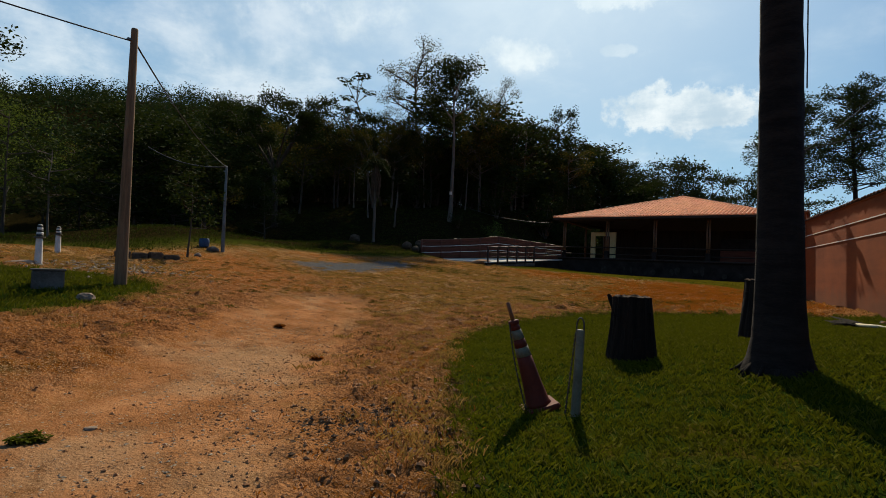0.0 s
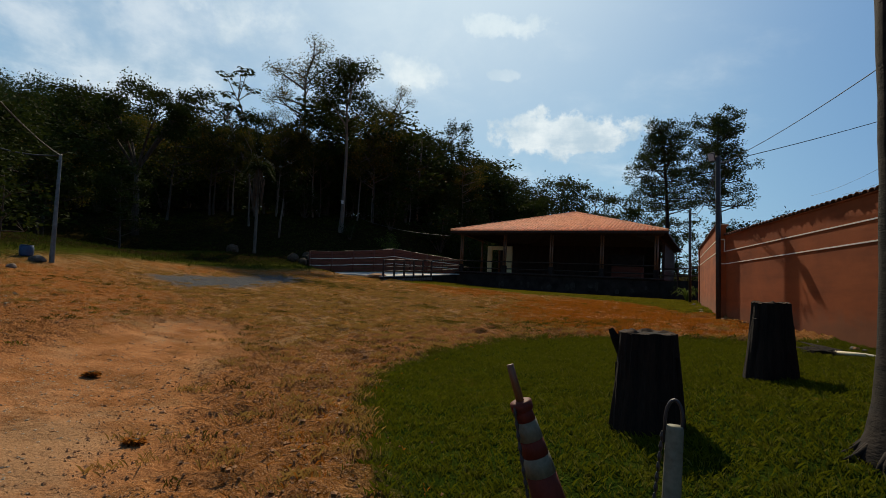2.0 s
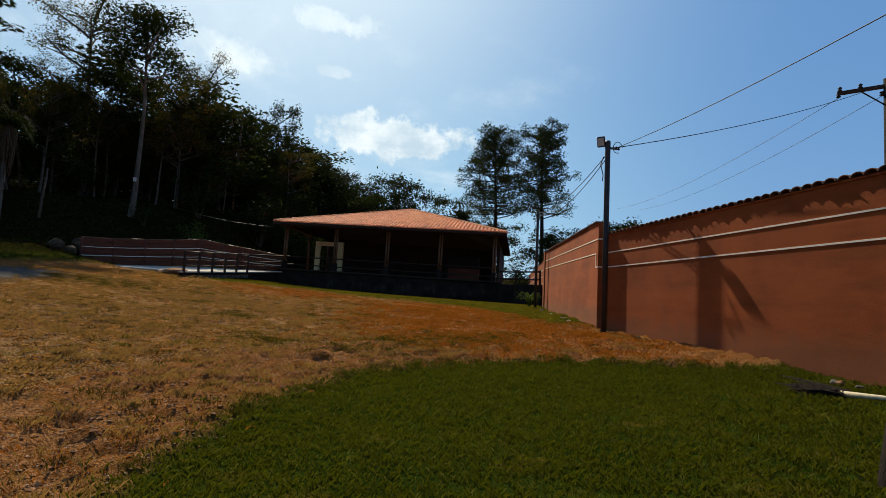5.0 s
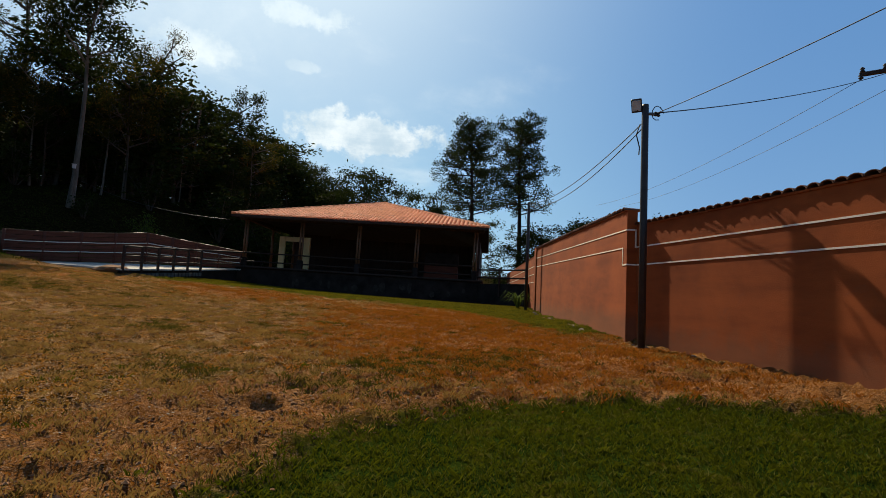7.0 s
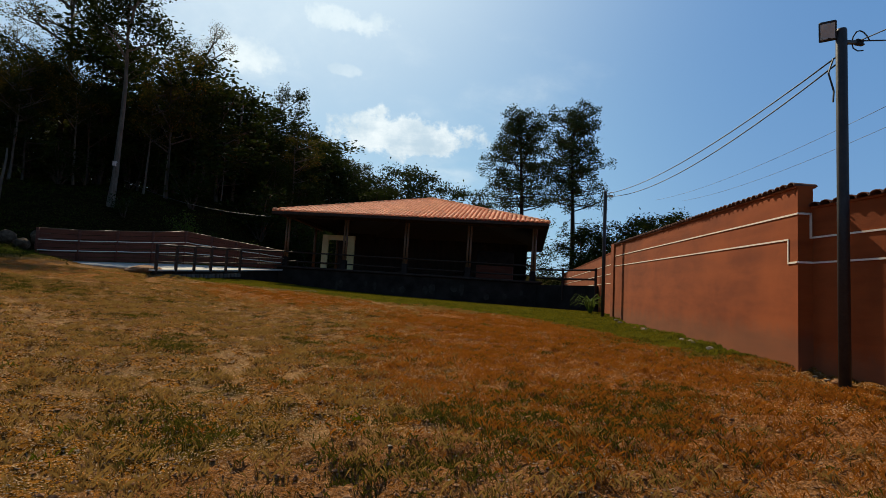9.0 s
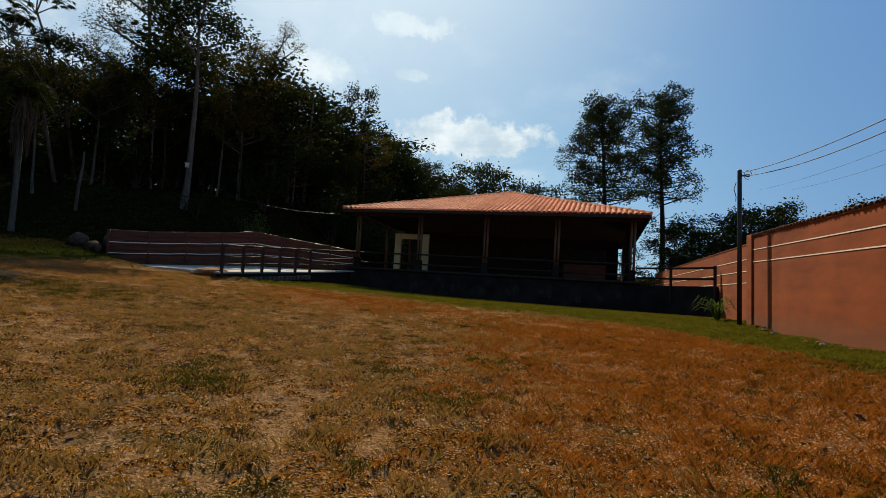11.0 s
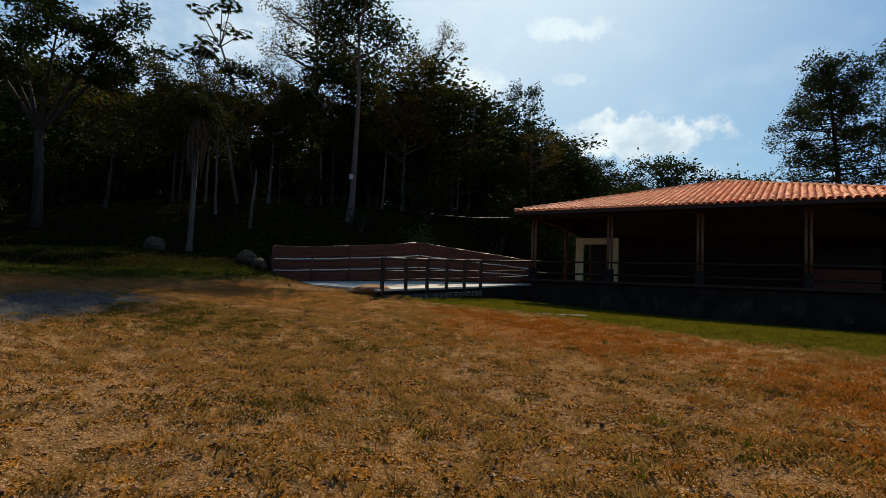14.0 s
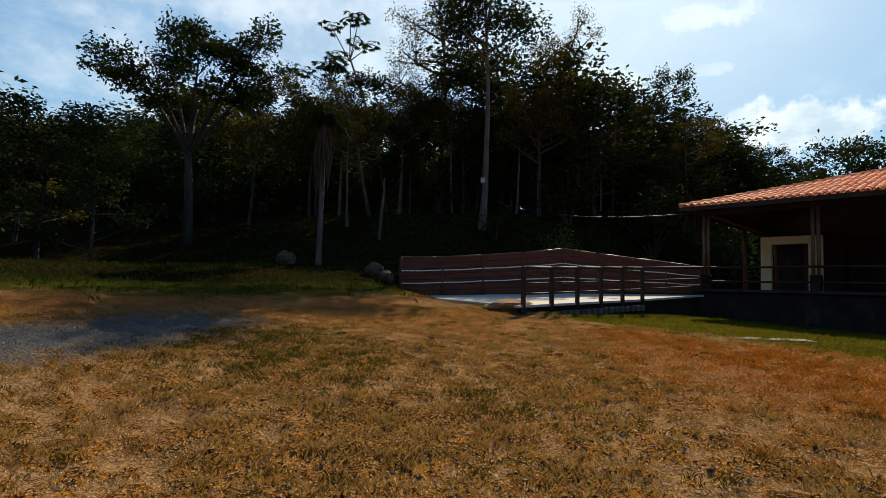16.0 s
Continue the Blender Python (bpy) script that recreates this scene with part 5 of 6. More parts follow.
def stump(name, x, y, r0, r1, h, seed, label, spur):
    s_ = thing(name, (x, y, lawn_z(x, y) - 0.02), label, "tree stump", "stumps on the lawn")
    prof = [(r0 * 1.1, -0.12), (r0 * 1.05, 0.06), (r0, 0.2), (r0 * 0.5 + r1 * 0.5, h * 0.55), (r1 * 1.02, h * 0.9), (r1, h)]
    part("bark", Shape().lathe(prof, 44, wob=0.16, seed=seed), STUMP_BARK, s_, "cracked bark, its backlit shade in the colour")
    top_ = Shape()
    rnd = random.Random(seed)
    rings = [(r1 * 0.99, h), (r1 * 0.8, h + 0.015), (r1 * 0.5, h - 0.02), (r1 * 0.2, h - 0.01)]
    n = 24
    vs = [(r * math.cos(6.2832 * j / n), r * math.sin(6.2832 * j / n), z + rnd.uniform(-0.014, 0.014)) for r, z in rings for j in range(n)]
    fs = [(i * n + j, i * n + (j + 1) % n, (i + 1) * n + (j + 1) % n, (i + 1) * n + j) for i in range(3) for j in range(n)] + [tuple(range(3 * n, 4 * n))]
    part("cut_top", top_.add(vs, fs), STUMP_TOP, s_, "rotten saw-cut top")
    if spur:
        part("branch_stub", Shape().tube([(-r1 * 0.8, 0.02, h - 0.2), (-r1 * 1.12, 0, h - 0.06), (-r1 * 1.3, 0, h + 0.02)], [0.06, 0.04, 0.022], 7), STUMP_BARK, s_)
    for k in range(9):
        a = rnd.uniform(0, 6.28)
        z = rnd.uniform(0.1, h * 0.75)
        r = (r0 + (r1 - r0) * z / h) * 0.95
        part("bark_flake", Shape().box((math.cos(a) * r, math.sin(a) * r, z), (0.035, rnd.uniform(0.05, 0.1), rnd.uniform(0.12, 0.3)), math.degrees(a), 0.01), STUMP_BARK, s_)


def palm_trunk():
    x, y = -0.33, 6.6
    p = thing("palm_tree", (x, y, lawn_z(x, y) - 0.03), "tall dark palm trunk flaring at its base on the lawn", "palm tree")
    prof = [(0.40, -0.15), (0.36, 0.03), (0.31, 0.14), (0.265, 0.35), (0.235, 0.7), (0.217, 1.2)] + [(0.211 - 0.002 * k + (0.006 if k % 2 else 0), 1.2 + 0.3 * k) for k in range(1, 29)]
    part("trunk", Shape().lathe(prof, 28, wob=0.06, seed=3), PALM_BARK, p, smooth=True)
    rnd = random.Random(6)
    for k in range(22):
        a = k * 0.2856 + rnd.uniform(-0.15, 0.15)
        pts = [(0.30 * math.cos(a), 0.30 * math.sin(a), 0.1), (0.37 * math.cos(a), 0.37 * math.sin(a), 0.03), (rnd.uniform(0.40, 0.48) * math.cos(a), 0.47 * math.sin(a), -0.02)]
        part("root", Shape().tube(pts, [0.022, 0.018, 0.008], 6), PALM_BARK, p, "thin surface root", True)
    top_ = Vector((0, 0, 9.6))
    for k in range(14):
        a = k * 2.4
        d = Vector((math.cos(a), math.sin(a), 0))
        lift = 0.5 + 0.5 * math.cos(k * 1.3)
        spine = [top_ + d * (0.45 * q) + Vector((0, 0, lift * 1.1 * math.sin(q * 0.45) - 0.055 * q * q)) for q in range(8)]
        fr = Shape().tube(spine, [0.035 - 0.004 * q for q in range(8)], 5)
        for q in range(1, 8):
            for w in range(3):
                c = spine[q - 1].lerp(spine[q], w / 3)
                for sgn in (-1, 1):
                    side = d.cross(Vector((0, 0, 1))) * sgn
                    e = c + side * (0.62 - 0.05 * q) + d * 0.25 - Vector((0, 0, 0.25))
                    fr.add([c, c.lerp(e, 0.5) + d * 0.03, e, c.lerp(e, 0.5) - d * 0.03], [(0, 1, 2, 3)])
        part("frond", fr, LEAF, p)
    part("cable", shifted(Shape().tube([(x + 0.225, y + 0.02, 3.5), (x + 0.235, y + 0.03, 5.4), (x + 0.215, y + 0.02, 7.5)], 0.007, 5), Vector((x, y, lawn_z(x, y) - 0.03))), CABLE, p, "thin black cable running up the trunk")


traffic_cone()
hooked_post()
stump("stump", -2.0, 7.22, 0.285, 0.232, 0.83, 5, "waist-high tree stump with broken branch stub, coloured dark for backlight", True)
stump("stump", -0.74, 9.6, 0.27, 0.205, 0.93, 9, "taller tree stump standing further off, coloured dark for backlight", False)
palm_trunk()


# ---- poles, lamps and cables ----
def sagging(a, b, sag, n=18):
    a, b = Vector(a), Vector(b)
    return [a.lerp(b, k / n) - Vector((0, 0, sag * 4 * (k / n) * (1 - k / n))) for k in range(n + 1)]


def cable(a, b, sag, r=0.014, label="black overhead cable slung between poles"):
    o = Vector(a)
    solid("overhead_cable", Shape().tube([p - o for p in sagging(a, b, sag)], r, 5), CABLE, a, label, "cable", "overhead cables", True)


POLE_N, POLE_F, POLE_W, POLE_L = (-0.62, 19.4), (-1.0, 33.1), (-12.9, 5.9), (-23.2, 15.1)


def yard_pole(x, y, top_z, flood, label):
    z0 = gz(x, y)
    h = top_z - z0
    p = thing("lamp_pole" if flood else "cable_pole", (x, y, z0), label, "pole")
    part("shaft", Shape().lathe([(0.07, -0.4), (0.068, h * 0.5), (0.066, h - 0.03), (0.06, h)], 16, wob=0.015), METAL_POLE, p, smooth=True)
    part("bracket", Shape().box((0.11, 0, h - 0.18), (0.14, 0.05, 0.05), 0, 0.008), METAL_GREY, p)
    for k in range(2):
        part("insulator", Shape().lathe([(0.018, 0), (0.04, 0.015), (0.022, 0.04), (0.04, 0.065), (0.018, 0.085)], 12, (0.2 + 0.06 * k, 0.02 * k, h - 0.22)), BLACK, p, smooth=True)
    loop = [(0.12 + 0.22 * math.cos(a) * 0.5 + 0.12, 0.02 * math.sin(2 * a), h - 0.16 + 0.14 * math.sin(a)) for a in [k * 0.55 for k in range(10)]]
    part("wire_loop", Shape().tube(loop, 0.009, 5), CABLE, p)
    part("wire", Shape().tube([(-0.1, 0, h - 0.4), (-0.16, 0.01, h - 0.6), (-0.1, 0, h - 0.85), (-0.11, 0, h - 1.0)], 0.012, 5), CABLE, p)
    if flood:
        m = pose(-0.16, 0.02, h - 0.02, 22, 0, -30)
        body = Shape().box((0, 0, 0), (0.2, 0.06, 0.26), 0, 0.015, m)
        f_ = part("floodlight", body, METAL_POLE, p, "square floodlight")
        part("lens", Shape().box((0, -0.033, 0), (0.16, 0.012, 0.2), 0, 0.004, m), GLASS, f_)
        part("arm", Shape().tube([(-0.16, 0.02, h - 0.12), (-0.05, 0, h - 0.12)], 0.014, 6), METAL_POLE, p)
    return p


yard_pole(*POLE_N, 5.62, True, "dark steel pole with floodlight beside the boundary wall")
yard_pole(*POLE_F, 6.05, False, "dark steel pole at the wall's far end")


def tapered_pole(x, y, top_z, r0, r1, mat, name, label):
    z0 = gz(x, y)
    h = top_z - z0
    p = thing(name, (x, y, z0), label, "pole")
    part("shaft", Shape().lathe([(r0 * 1.05, -0.5), (r0, 0.0), (r0 * 0.5 + r1 * 0.5, h * 0.5), (r1, h - 0.03), (r1 * 0.85, h)], 14, wob=0.03), mat, p, smooth=True)
    part("bracket", Shape().box((0.0, -r1 - 0.03, h - 0.28), (0.08, 0.1, 0.06), 0, 0.01), METAL_GREY, p)
    return p


tapered_pole(*POLE_W, 6.8, 0.135, 0.075, WOOD_POLE, "utility_pole", "weathered timber pole carrying a cable beside the track")
lp = tapered_pole(*POLE_L, 6.15, 0.09, 0.05, METAL_GREY, "thin_pole", "thin grey metal pole at the forest edge")
cable((POLE_W[0], POLE_W[1], 6.5), (-12.0, -14.0, 6.9), 0.5, 0.016)
cable((POLE_W[0], POLE_W[1], 6.52), (POLE_L[0], POLE_L[1], 6.1), 0.35, 0.02)
cable((POLE_L[0], POLE_L[1], 6.1), (-29.5, 14.5, 7.6), 0.35, 0.03, "pale cable leading off into the forest")
cable((POLE_N[0] + 0.2, POLE_N[1], 5.45), (3.4, 2.0, 6.0), 0.5, 0.008)
cable((POLE_N[0] + 0.2, POLE_N[1], 5.46), (12.3, 28.6, 11.0), 0.25, 0.011)
cable((POLE_N[0] - 0.05, POLE_N[1], 5.25), (POLE_F[0], POLE_F[1], 5.95), 0.35, 0.011)
cable((POLE_N[0] - 0.05, POLE_N[1], 5.15), (POLE_F[0] + 0.1, POLE_F[1], 5.85), 0.45, 0.011)
cable((-18.0, 41.5, 5.7), (-33.5, 50.0, 9.2), 0.5, 0.02, "thin cable from the forest to the roof corner")


def power_pole():
    x, y = 12.7, 29.0
    z0 = gz(x, y)
    h = 11.4 - z0
    p = thing("power_pole", (x, y, z0), "tall dark power pole with crossarm beyond the wall", "power pole")
    part("shaft", Shape().lathe([(0.22, -0.3), (0.2, 3), (0.15, h)], 14), PALM_BARK, p, smooth=True)
    arm = Matrix.Rotation(radians(-35), 4, "Z")
    part("crossarm", Shape().box((-0.25, 0, h - 0.3), (2.9, 0.13, 0.16), 0, 0.015, arm), WOOD_DARK, p)
    part("brace", Shape().tube([arm @ Vector((-0.9, 0, h - 0.35)), arm @ Vector((-0.1, 0, h - 1.1))], 0.03, 5), METAL_POLE, p)
    for k in (-1.6, -0.9, 0.5, 1.1):
        part("insulator", Shape().lathe([(0.03, 0), (0.09, 0.03), (0.05, 0.09), (0.09, 0.14), (0.04, 0.2)], 12, tuple(arm @ Vector((k, 0, h - 0.22)))), BLACK, p, smooth=True)
    for k, dz in ((-1.65, -0.5), (-0.2, -0.7)):
        q = arm @ Vector((k, 0, h + dz))
        part("strain_insulator", Shape().lathe([(0.04, 0), (0.1, 0.05), (0.04, 0.1), (0.1, 0.15), (0.04, 0.2)], 10, tuple(q)), BLACK, p, smooth=True)
        cable((x + q.x, y + q.y, z0 + q.z), (16 + k * 2, 75, 13.5), 0.8, 0.012, "thin power line running off beyond the wall")


power_pole()


# ---- west side of the track ----
def bollard(x, y, h):
    b = thing("bollard", on_land(x, y), "white painted post with black bands on top", "bollard", "banded posts")
    part("post", Shape().lathe([(0.1, -0.1), (0.095, 0.0), (0.08, h * 0.62), (0.075, h * 0.66)], 16), WHITE, b, smooth=True)
    part("collar", Shape().lathe([(0.09, h * 0.66), (0.13, h * 0.665), (0.13, h * 0.70), (0.085, h * 0.705)], 16), OLD_CONCRETE, b, smooth=True)
    for k in range(5):
        z = h * (0.705 + 0.055 * k)
        part("band", Shape().lathe([(0.085 - 0.005 * k, z), (0.081 - 0.005 * k, z + h * 0.055)], 16), BLACK if k % 2 == 0 else WHITE, b, smooth=True)
    part("cap", Shape().lathe([(0.06, h * 0.98), (0.04, h * 1.0)], 14), WHITE, b, smooth=True)


bollard(-17.5, 5.85, 1.12)
bollard(-21.7, 7.8, 0.9)

tr_ = thing("planter_block", on_land(-12.75, 4.45, -0.02), "square concrete block on the grass island, darkened for its shaded face", "concrete block", rz=70)
part("body", Shape().box((0, 0, 0.15), (0.54, 0.42, 0.44), 0, 0.02), OLD_CONCRETE, tr_)
part("slab", Shape().box((0, 0, 0.385), (0.59, 0.46, 0.04), 0, 0.01), OLD_CONCRETE, tr_, "pale cast lid")


def boulder(x, y, r, seed, mat=STONE, label="pale rounded stone lying on the grass", sink=0.3, flat=0.6, group=""):
    bm = bmesh.new()
    bmesh.ops.create_icosphere(bm, subdivisions=3, radius=r)
    for v in bm.verts:
        k = 1 + 0.35 * noise.noise(v.co * (1.1 / r) + Vector((seed * 3.1, 0, 0))) + 0.12 * noise.noise(v.co * (3 / r) + Vector((0, seed, 0)))
        v.co = Vector((v.co.x * k, v.co.y * k * 0.85, v.co.z * k * flat))
    me = bpy.data.meshes.new("stone")
    bm.to_mesh(me)
    bm.free()
    me.materials.append(mat)
    ob = new("stone", me)
    ob.matrix_basis = pose(x, y, gz(x, y) + r * flat * (1 - sink), 0, 0, seed * 50)
    tagged(ob, label, "stone", group)


boulder(-11.35, 4.6, 0.15, 2, ROCK, "pale rock lying on the grass island", 0.2)
boulder(-23.2, 14.6, 0.25, 5, OLD_CONCRETE, "dark stone at the foot of the thin pole")
boulder(-21.6, 12.9, 0.16, 6, ROCK, "small pale stone by the track")
boulder(-17.6, 5.5, 0.3, 8, ROCK, "flat pale stone by the banded post", 0.3, 0.25)
for i, (x, y, r) in enumerate(((-33.0, 34.0, 0.5), (-28.4, 35.6, 0.42), (-27.8, 37.0, 0.5), (-27.2, 35.2, 0.35), (-29.0, 38.2, 0.45))):
    boulder(x, y, r, 11 + i, BOULDER, "mossy boulder at the forest foot", 0.35, 0.75, "boulders by the fence")
boulder(-20.35, 34.2, 0.75, 19, CLOD, "heaped earth at the foot of the ramp", 0.55, 0.35)
lw = thing("low_kerb", on_land(-20.5, 10.4), "low dark concrete kerb beside the track", "kerb", rz=72)
for k, (x0, w_, h_) in enumerate(((-0.92, 0.5, 0.30), (-0.38, 0.52, 0.24), (0.16, 0.5, 0.28), (0.70, 0.54, 0.20))):
    part("kerb_stone", Shape().box((x0, 0.03 * (-1) ** k, h_ / 2 - 0.05), (w_, 0.3, h_ + 0.1), 4 * (-1) ** k, 0.05), BOULDER, lw)
bb = thing("blue_barrel", on_land(-24.6, 15.0), "blue plastic barrel at the forest edge", "barrel")
part("body", Shape().lathe([(0.2, 0), (0.23, 0.06), (0.24, 0.2), (0.23, 0.36), (0.2, 0.4)], 20), BLUE, bb, smooth=True)
part("rim", Shape().lathe([(0.21, 0.39), (0.22, 0.4), (0.22, 0.42), (0.17, 0.425)], 20), BLUE, bb, smooth=True)
sap = stand("sapling", broad_tree(51, 3.6, 0.4, 0.9, 6, 22, 0.16), BARK, LEAF, "thin dark sapling beside the track")
sap.matrix_basis = pose(*on_land(-21.0, 12.1))
sap2 = stand("young_tree", broad_tree(53, 4.6, 0.45, 1.2, 6, 30, 0.2), PALE_BARK, LEAF, "slim young tree with pale trunk at the forest edge")
sap2.matrix_basis = pose(*on_land(-29.0, 10.0))

# concrete slab sunk in the grass by the house
solid("paving_slab", Shape().box((0, 0, 0), (1.9, 0.9, 0.1), 0, 0.02), ROCK, (-14.0, 35.5, gz(-14, 35.5) - 0.015), "concrete slab sunk in the grass", "slab", kind="structure", rz=25)


def fallen_frond():
    x, y = 0.55, 12.7
    f = thing("fallen_frond", (x, y, lawn_z(x, y)), "fallen dark palm frond with pale stalk on the lawn", "palm frond", rz=-52)
    part("stalk", Shape().tube([(0.05, 0, 0.07), (0.5, 0.02, 0.09), (1.2, 0, 0.06), (1.6, -0.05, 0.05)], [0.035, 0.028, 0.024, 0.02], 7), HOSE, f, "pale bare stalk", True)
    rnd = random.Random(2)
    for k in range(42):
        a = rnd.uniform(-0.32, 0.32)
        ln = rnd.uniform(0.35, 0.62)
        z = rnd.uniform(0.03, 0.12)
        d = Vector((-math.cos(a), math.sin(a), rnd.uniform(-0.12, 0.12)))
        p0 = Vector((rnd.uniform(-0.05, 0.15), rnd.uniform(-0.05, 0.05), z))
        w = Vector((0, 0.02, 0.012))
        part("leaflet", Shape().add([p0 - w, p0 + d * ln * 0.6 - w * 1.2, p0 + d * ln, p0 + d * ln * 0.6 + w * 1.2, p0 + w], [(0, 1, 2, 3, 4)]), STUMP_BARK, f)


fallen_frond()


def dead_palm():
    x, y = -31.6, 34.9
    z0 = gz(x, y)
    p = thing("skirted_palm", (x, y, z0), "slender palm with hanging skirt of dry fronds", "palm tree")
    part("trunk", Shape().lathe([(0.17, -0.3), (0.13, 0.3), (0.115, 3), (0.11, 6.6)], 14, wob=0.05), PALE_BARK, p, smooth=True)
    rnd = random.Random(12)
    for k in range(46):
        a, r = rnd.uniform(0, 6.28), rnd.uniform(0.16, 0.5)
        zt, ln = rnd.uniform(5.6, 6.7), rnd.uniform(1.2, 2.6)
        d = Vector((math.cos(a), math.sin(a), 0))
        pts = [d * 0.12 + Vector((0, 0, zt)), d * r + Vector((0, 0, zt - ln * 0.35)), d * r * 0.8 + Vector((0, 0, zt - ln))]
        part("dry_frond", Shape().tube(pts, [0.03, 0.045, 0.01], 4), STRAW, p)
    for k in range(16):
        a = k * 2.4
        d = Vector((math.cos(a), math.sin(a), 0))
        lift = rnd.uniform(0.2, 1.1)
        spine = [Vector((0, 0, 6.6)) + d * (0.2 * q) + Vector((0, 0, lift * 1.3 * math.sin(q * 0.4) - 0.03 * q * q)) for q in range(7)]
        fr = Shape()
        for q in range(1, 7):
            for w in range(3):
                c = spine[q - 1].lerp(spine[q], w / 3)
                for sgn in (-1, 1):
                    e = c + d.cross(Vector((0, 0, 1))) * sgn * 0.5 + d * 0.2 - Vector((0, 0, 0.22))
                    fr.add([c, c.lerp(e, 0.5) + d * 0.035, e, c.lerp(e, 0.5) - d * 0.035], [(0, 1, 2, 3)])
        fr.tube(spine, 0.02, 4)
        part("frond", fr, LEAF, p)


dead_palm()


def bare_stick(name, x, y, h, r, lean, label):
    ob = Shape().tube([(0, 0, -0.3), (lean * 0.3, 0, h * 0.4), (lean * 0.8, 0.05, h * 0.8), (lean, 0, h)], [r, r * 0.85, r * 0.6, r * 0.4], 8)
    solid(name, ob, PALE_BARK, on_land(x, y), label, "dead trunk", smooth=True)


bare_stick("dead_trunk", -33.6, 40.0, 3.4, 0.1, 0.25, "pale dead trunk standing before the forest")
bare_stick("dead_trunk", -31.0, 62.0, 21.2 - gz(-31, 62), 0.16, 0.4, "tall bare dead trunk above the canopy")
bx = thing("bird_box", (-30.82, 45.38, gz(-31.0, 45.6) + 2.7), "small white box fixed to a tree trunk", "bird box")
part("box", Shape().box((0, 0, 0), (0.2, 0.2, 0.26), 20, 0.015), WHITE, bx)
part("lid", Shape().box((0, 0, 0.15), (0.27, 0.27, 0.04), 20, 0.01), WHITE, bx)
for i, (x, y, h) in enumerate(((-29.5, 45.0, 1.2), (-26.5, 46.8, 1.4), (-24.8, 46.5, 1.2), (-22.0, 47.5, 1.5))):
    b_ = stand("bush", bush(61 + i, h, 40, 0.14), BARK, (LEAF, LEAF_LIGHT)[i % 2], "low bush on the bank behind the fence", "bush", "bank bushes")
    b_.matrix_basis = pose(*on_land(x, y, -0.1))


def agave(x, y):
    p = thing("spiky_plant", on_land(x, y), "clump of long arching green leaves at the wall foot", "plant")
    rnd = random.Random(8)
    for k in range(36):
        a = rnd.uniform(0, 6.28)
        d = Vector((math.cos(a), math.sin(a), 0))
        ln, up_ = rnd.uniform(0.5, 1.0), rnd.uniform(0.5, 1.0)
        pts = [d * 0.05, d * ln * 0.3 + Vector((0, 0, up_ * 0.7)), d * ln * 0.7 + Vector((0, 0, up_ * 0.85)), d * ln + Vector((0, 0, up_ * 0.5))]
        side = d.cross(Vector((0, 0, 1)))
        s_ = Shape()
        vs = []
        for q, w in zip(pts, (0.02, 0.03, 0.022, 0.003)):
            vs += [q - side * w, q + side * w + Vector((0, 0, 0.004))]
        part("leaf_blade", s_.add(vs, [(2 * j, 2 * j + 1, 2 * j + 3, 2 * j + 2) for j in range(3)]), LEAF_LIGHT, p)


agave(-1.1, 35.2)

# rubble along the foot of the wall
for i in range(44):
    f = rng.random()
    if i < 22:
        x, y = -0.75 - rng.random() * 0.2, 20.8 + 12 * f
    else:
        x, y = -0.55 + (20.6 - (20.4 - 9 * f)) * 0.24 - rng.random() * 0.2, 20.4 - 9 * f
    boulder(x, y, rng.uniform(0.03, 0.09), 30 + i, (STONE, CLOD, OLD_CONCRETE)[i % 3], "broken rubble at the wall foot", 0.3, 0.6, "rubble")


# ---- grass, gravel and clods ----
def scatter(name, count, area, keep, blade, mat, label, seed, lift=0.0):
    """Tufts strewn over an area where keep(x, y) allows, as one mesh."""
    r = np.random.default_rng(seed)
    x = r.uniform(area[0], area[1], count)
    y = r.uniform(area[2], area[3], count)
    ok = keep(x, y, r)
    x, y = x[ok], y[ok]
    z = surface(x, y) + lift
    n, per = len(x), blade["per"]
    x, y, z = (np.repeat(q, per) for q in (x, y, z))
    m = n * per
    a = r.uniform(0, 2 * np.pi, m)
    h = blade["high"] * r.uniform(0.45, 1.25, m)
    out = blade["splay"] * r.uniform(0.2, 1.0, m) * h
    w = blade["wide"] * r.uniform(0.7, 1.3, m)
    ox, oy = r.normal(0, blade["tuft"], m), r.normal(0, blade["tuft"], m)
    bx_, by_ = x + ox, y + oy
    ca, sa = np.cos(a), np.sin(a)
    v = np.empty((m, 4, 3))
    v[:, 0] = np.stack([bx_ - sa * w, by_ + ca * w, z - 0.02], 1)
    v[:, 1] = np.stack([bx_ + sa * w, by_ - ca * w, z - 0.02], 1)
    v[:, 2] = np.stack([bx_ + ca * out * 0.45 + sa * w * 0.7, by_ + sa * out * 0.45 - ca * w * 0.7, z + h * 0.65], 1)
    v[:, 3] = np.stack([bx_ + ca * out, by_ + sa * out, z + h], 1)
    k = np.arange(m)[:, None] * 4
    me = bpy.data.meshes.new(name)
    me.from_pydata(v.reshape(-1, 3).tolist(), [], (k + np.array([0, 1, 2, 3])).tolist())
    me.materials.append(mat)
    return tagged(new(name, me), label, "grass", kind="stuff")


def wavy(x, y, s, off=0.0):
    return np.sin(x * s + 1.3 + off) * np.cos(y * s * 1.1 + off) + 0.6 * np.sin(x * s * 2.3 + y * s * 1.7 + off)


def in_lawn(x, y, r):
    d = np.maximum(edge_distance(x, y, LAWN_EDGE), edge_distance(x, y, ISLAND_EDGE))
    return (d + r.normal(0, 0.12, len(x)) > 0.02) & (x < 1.9)


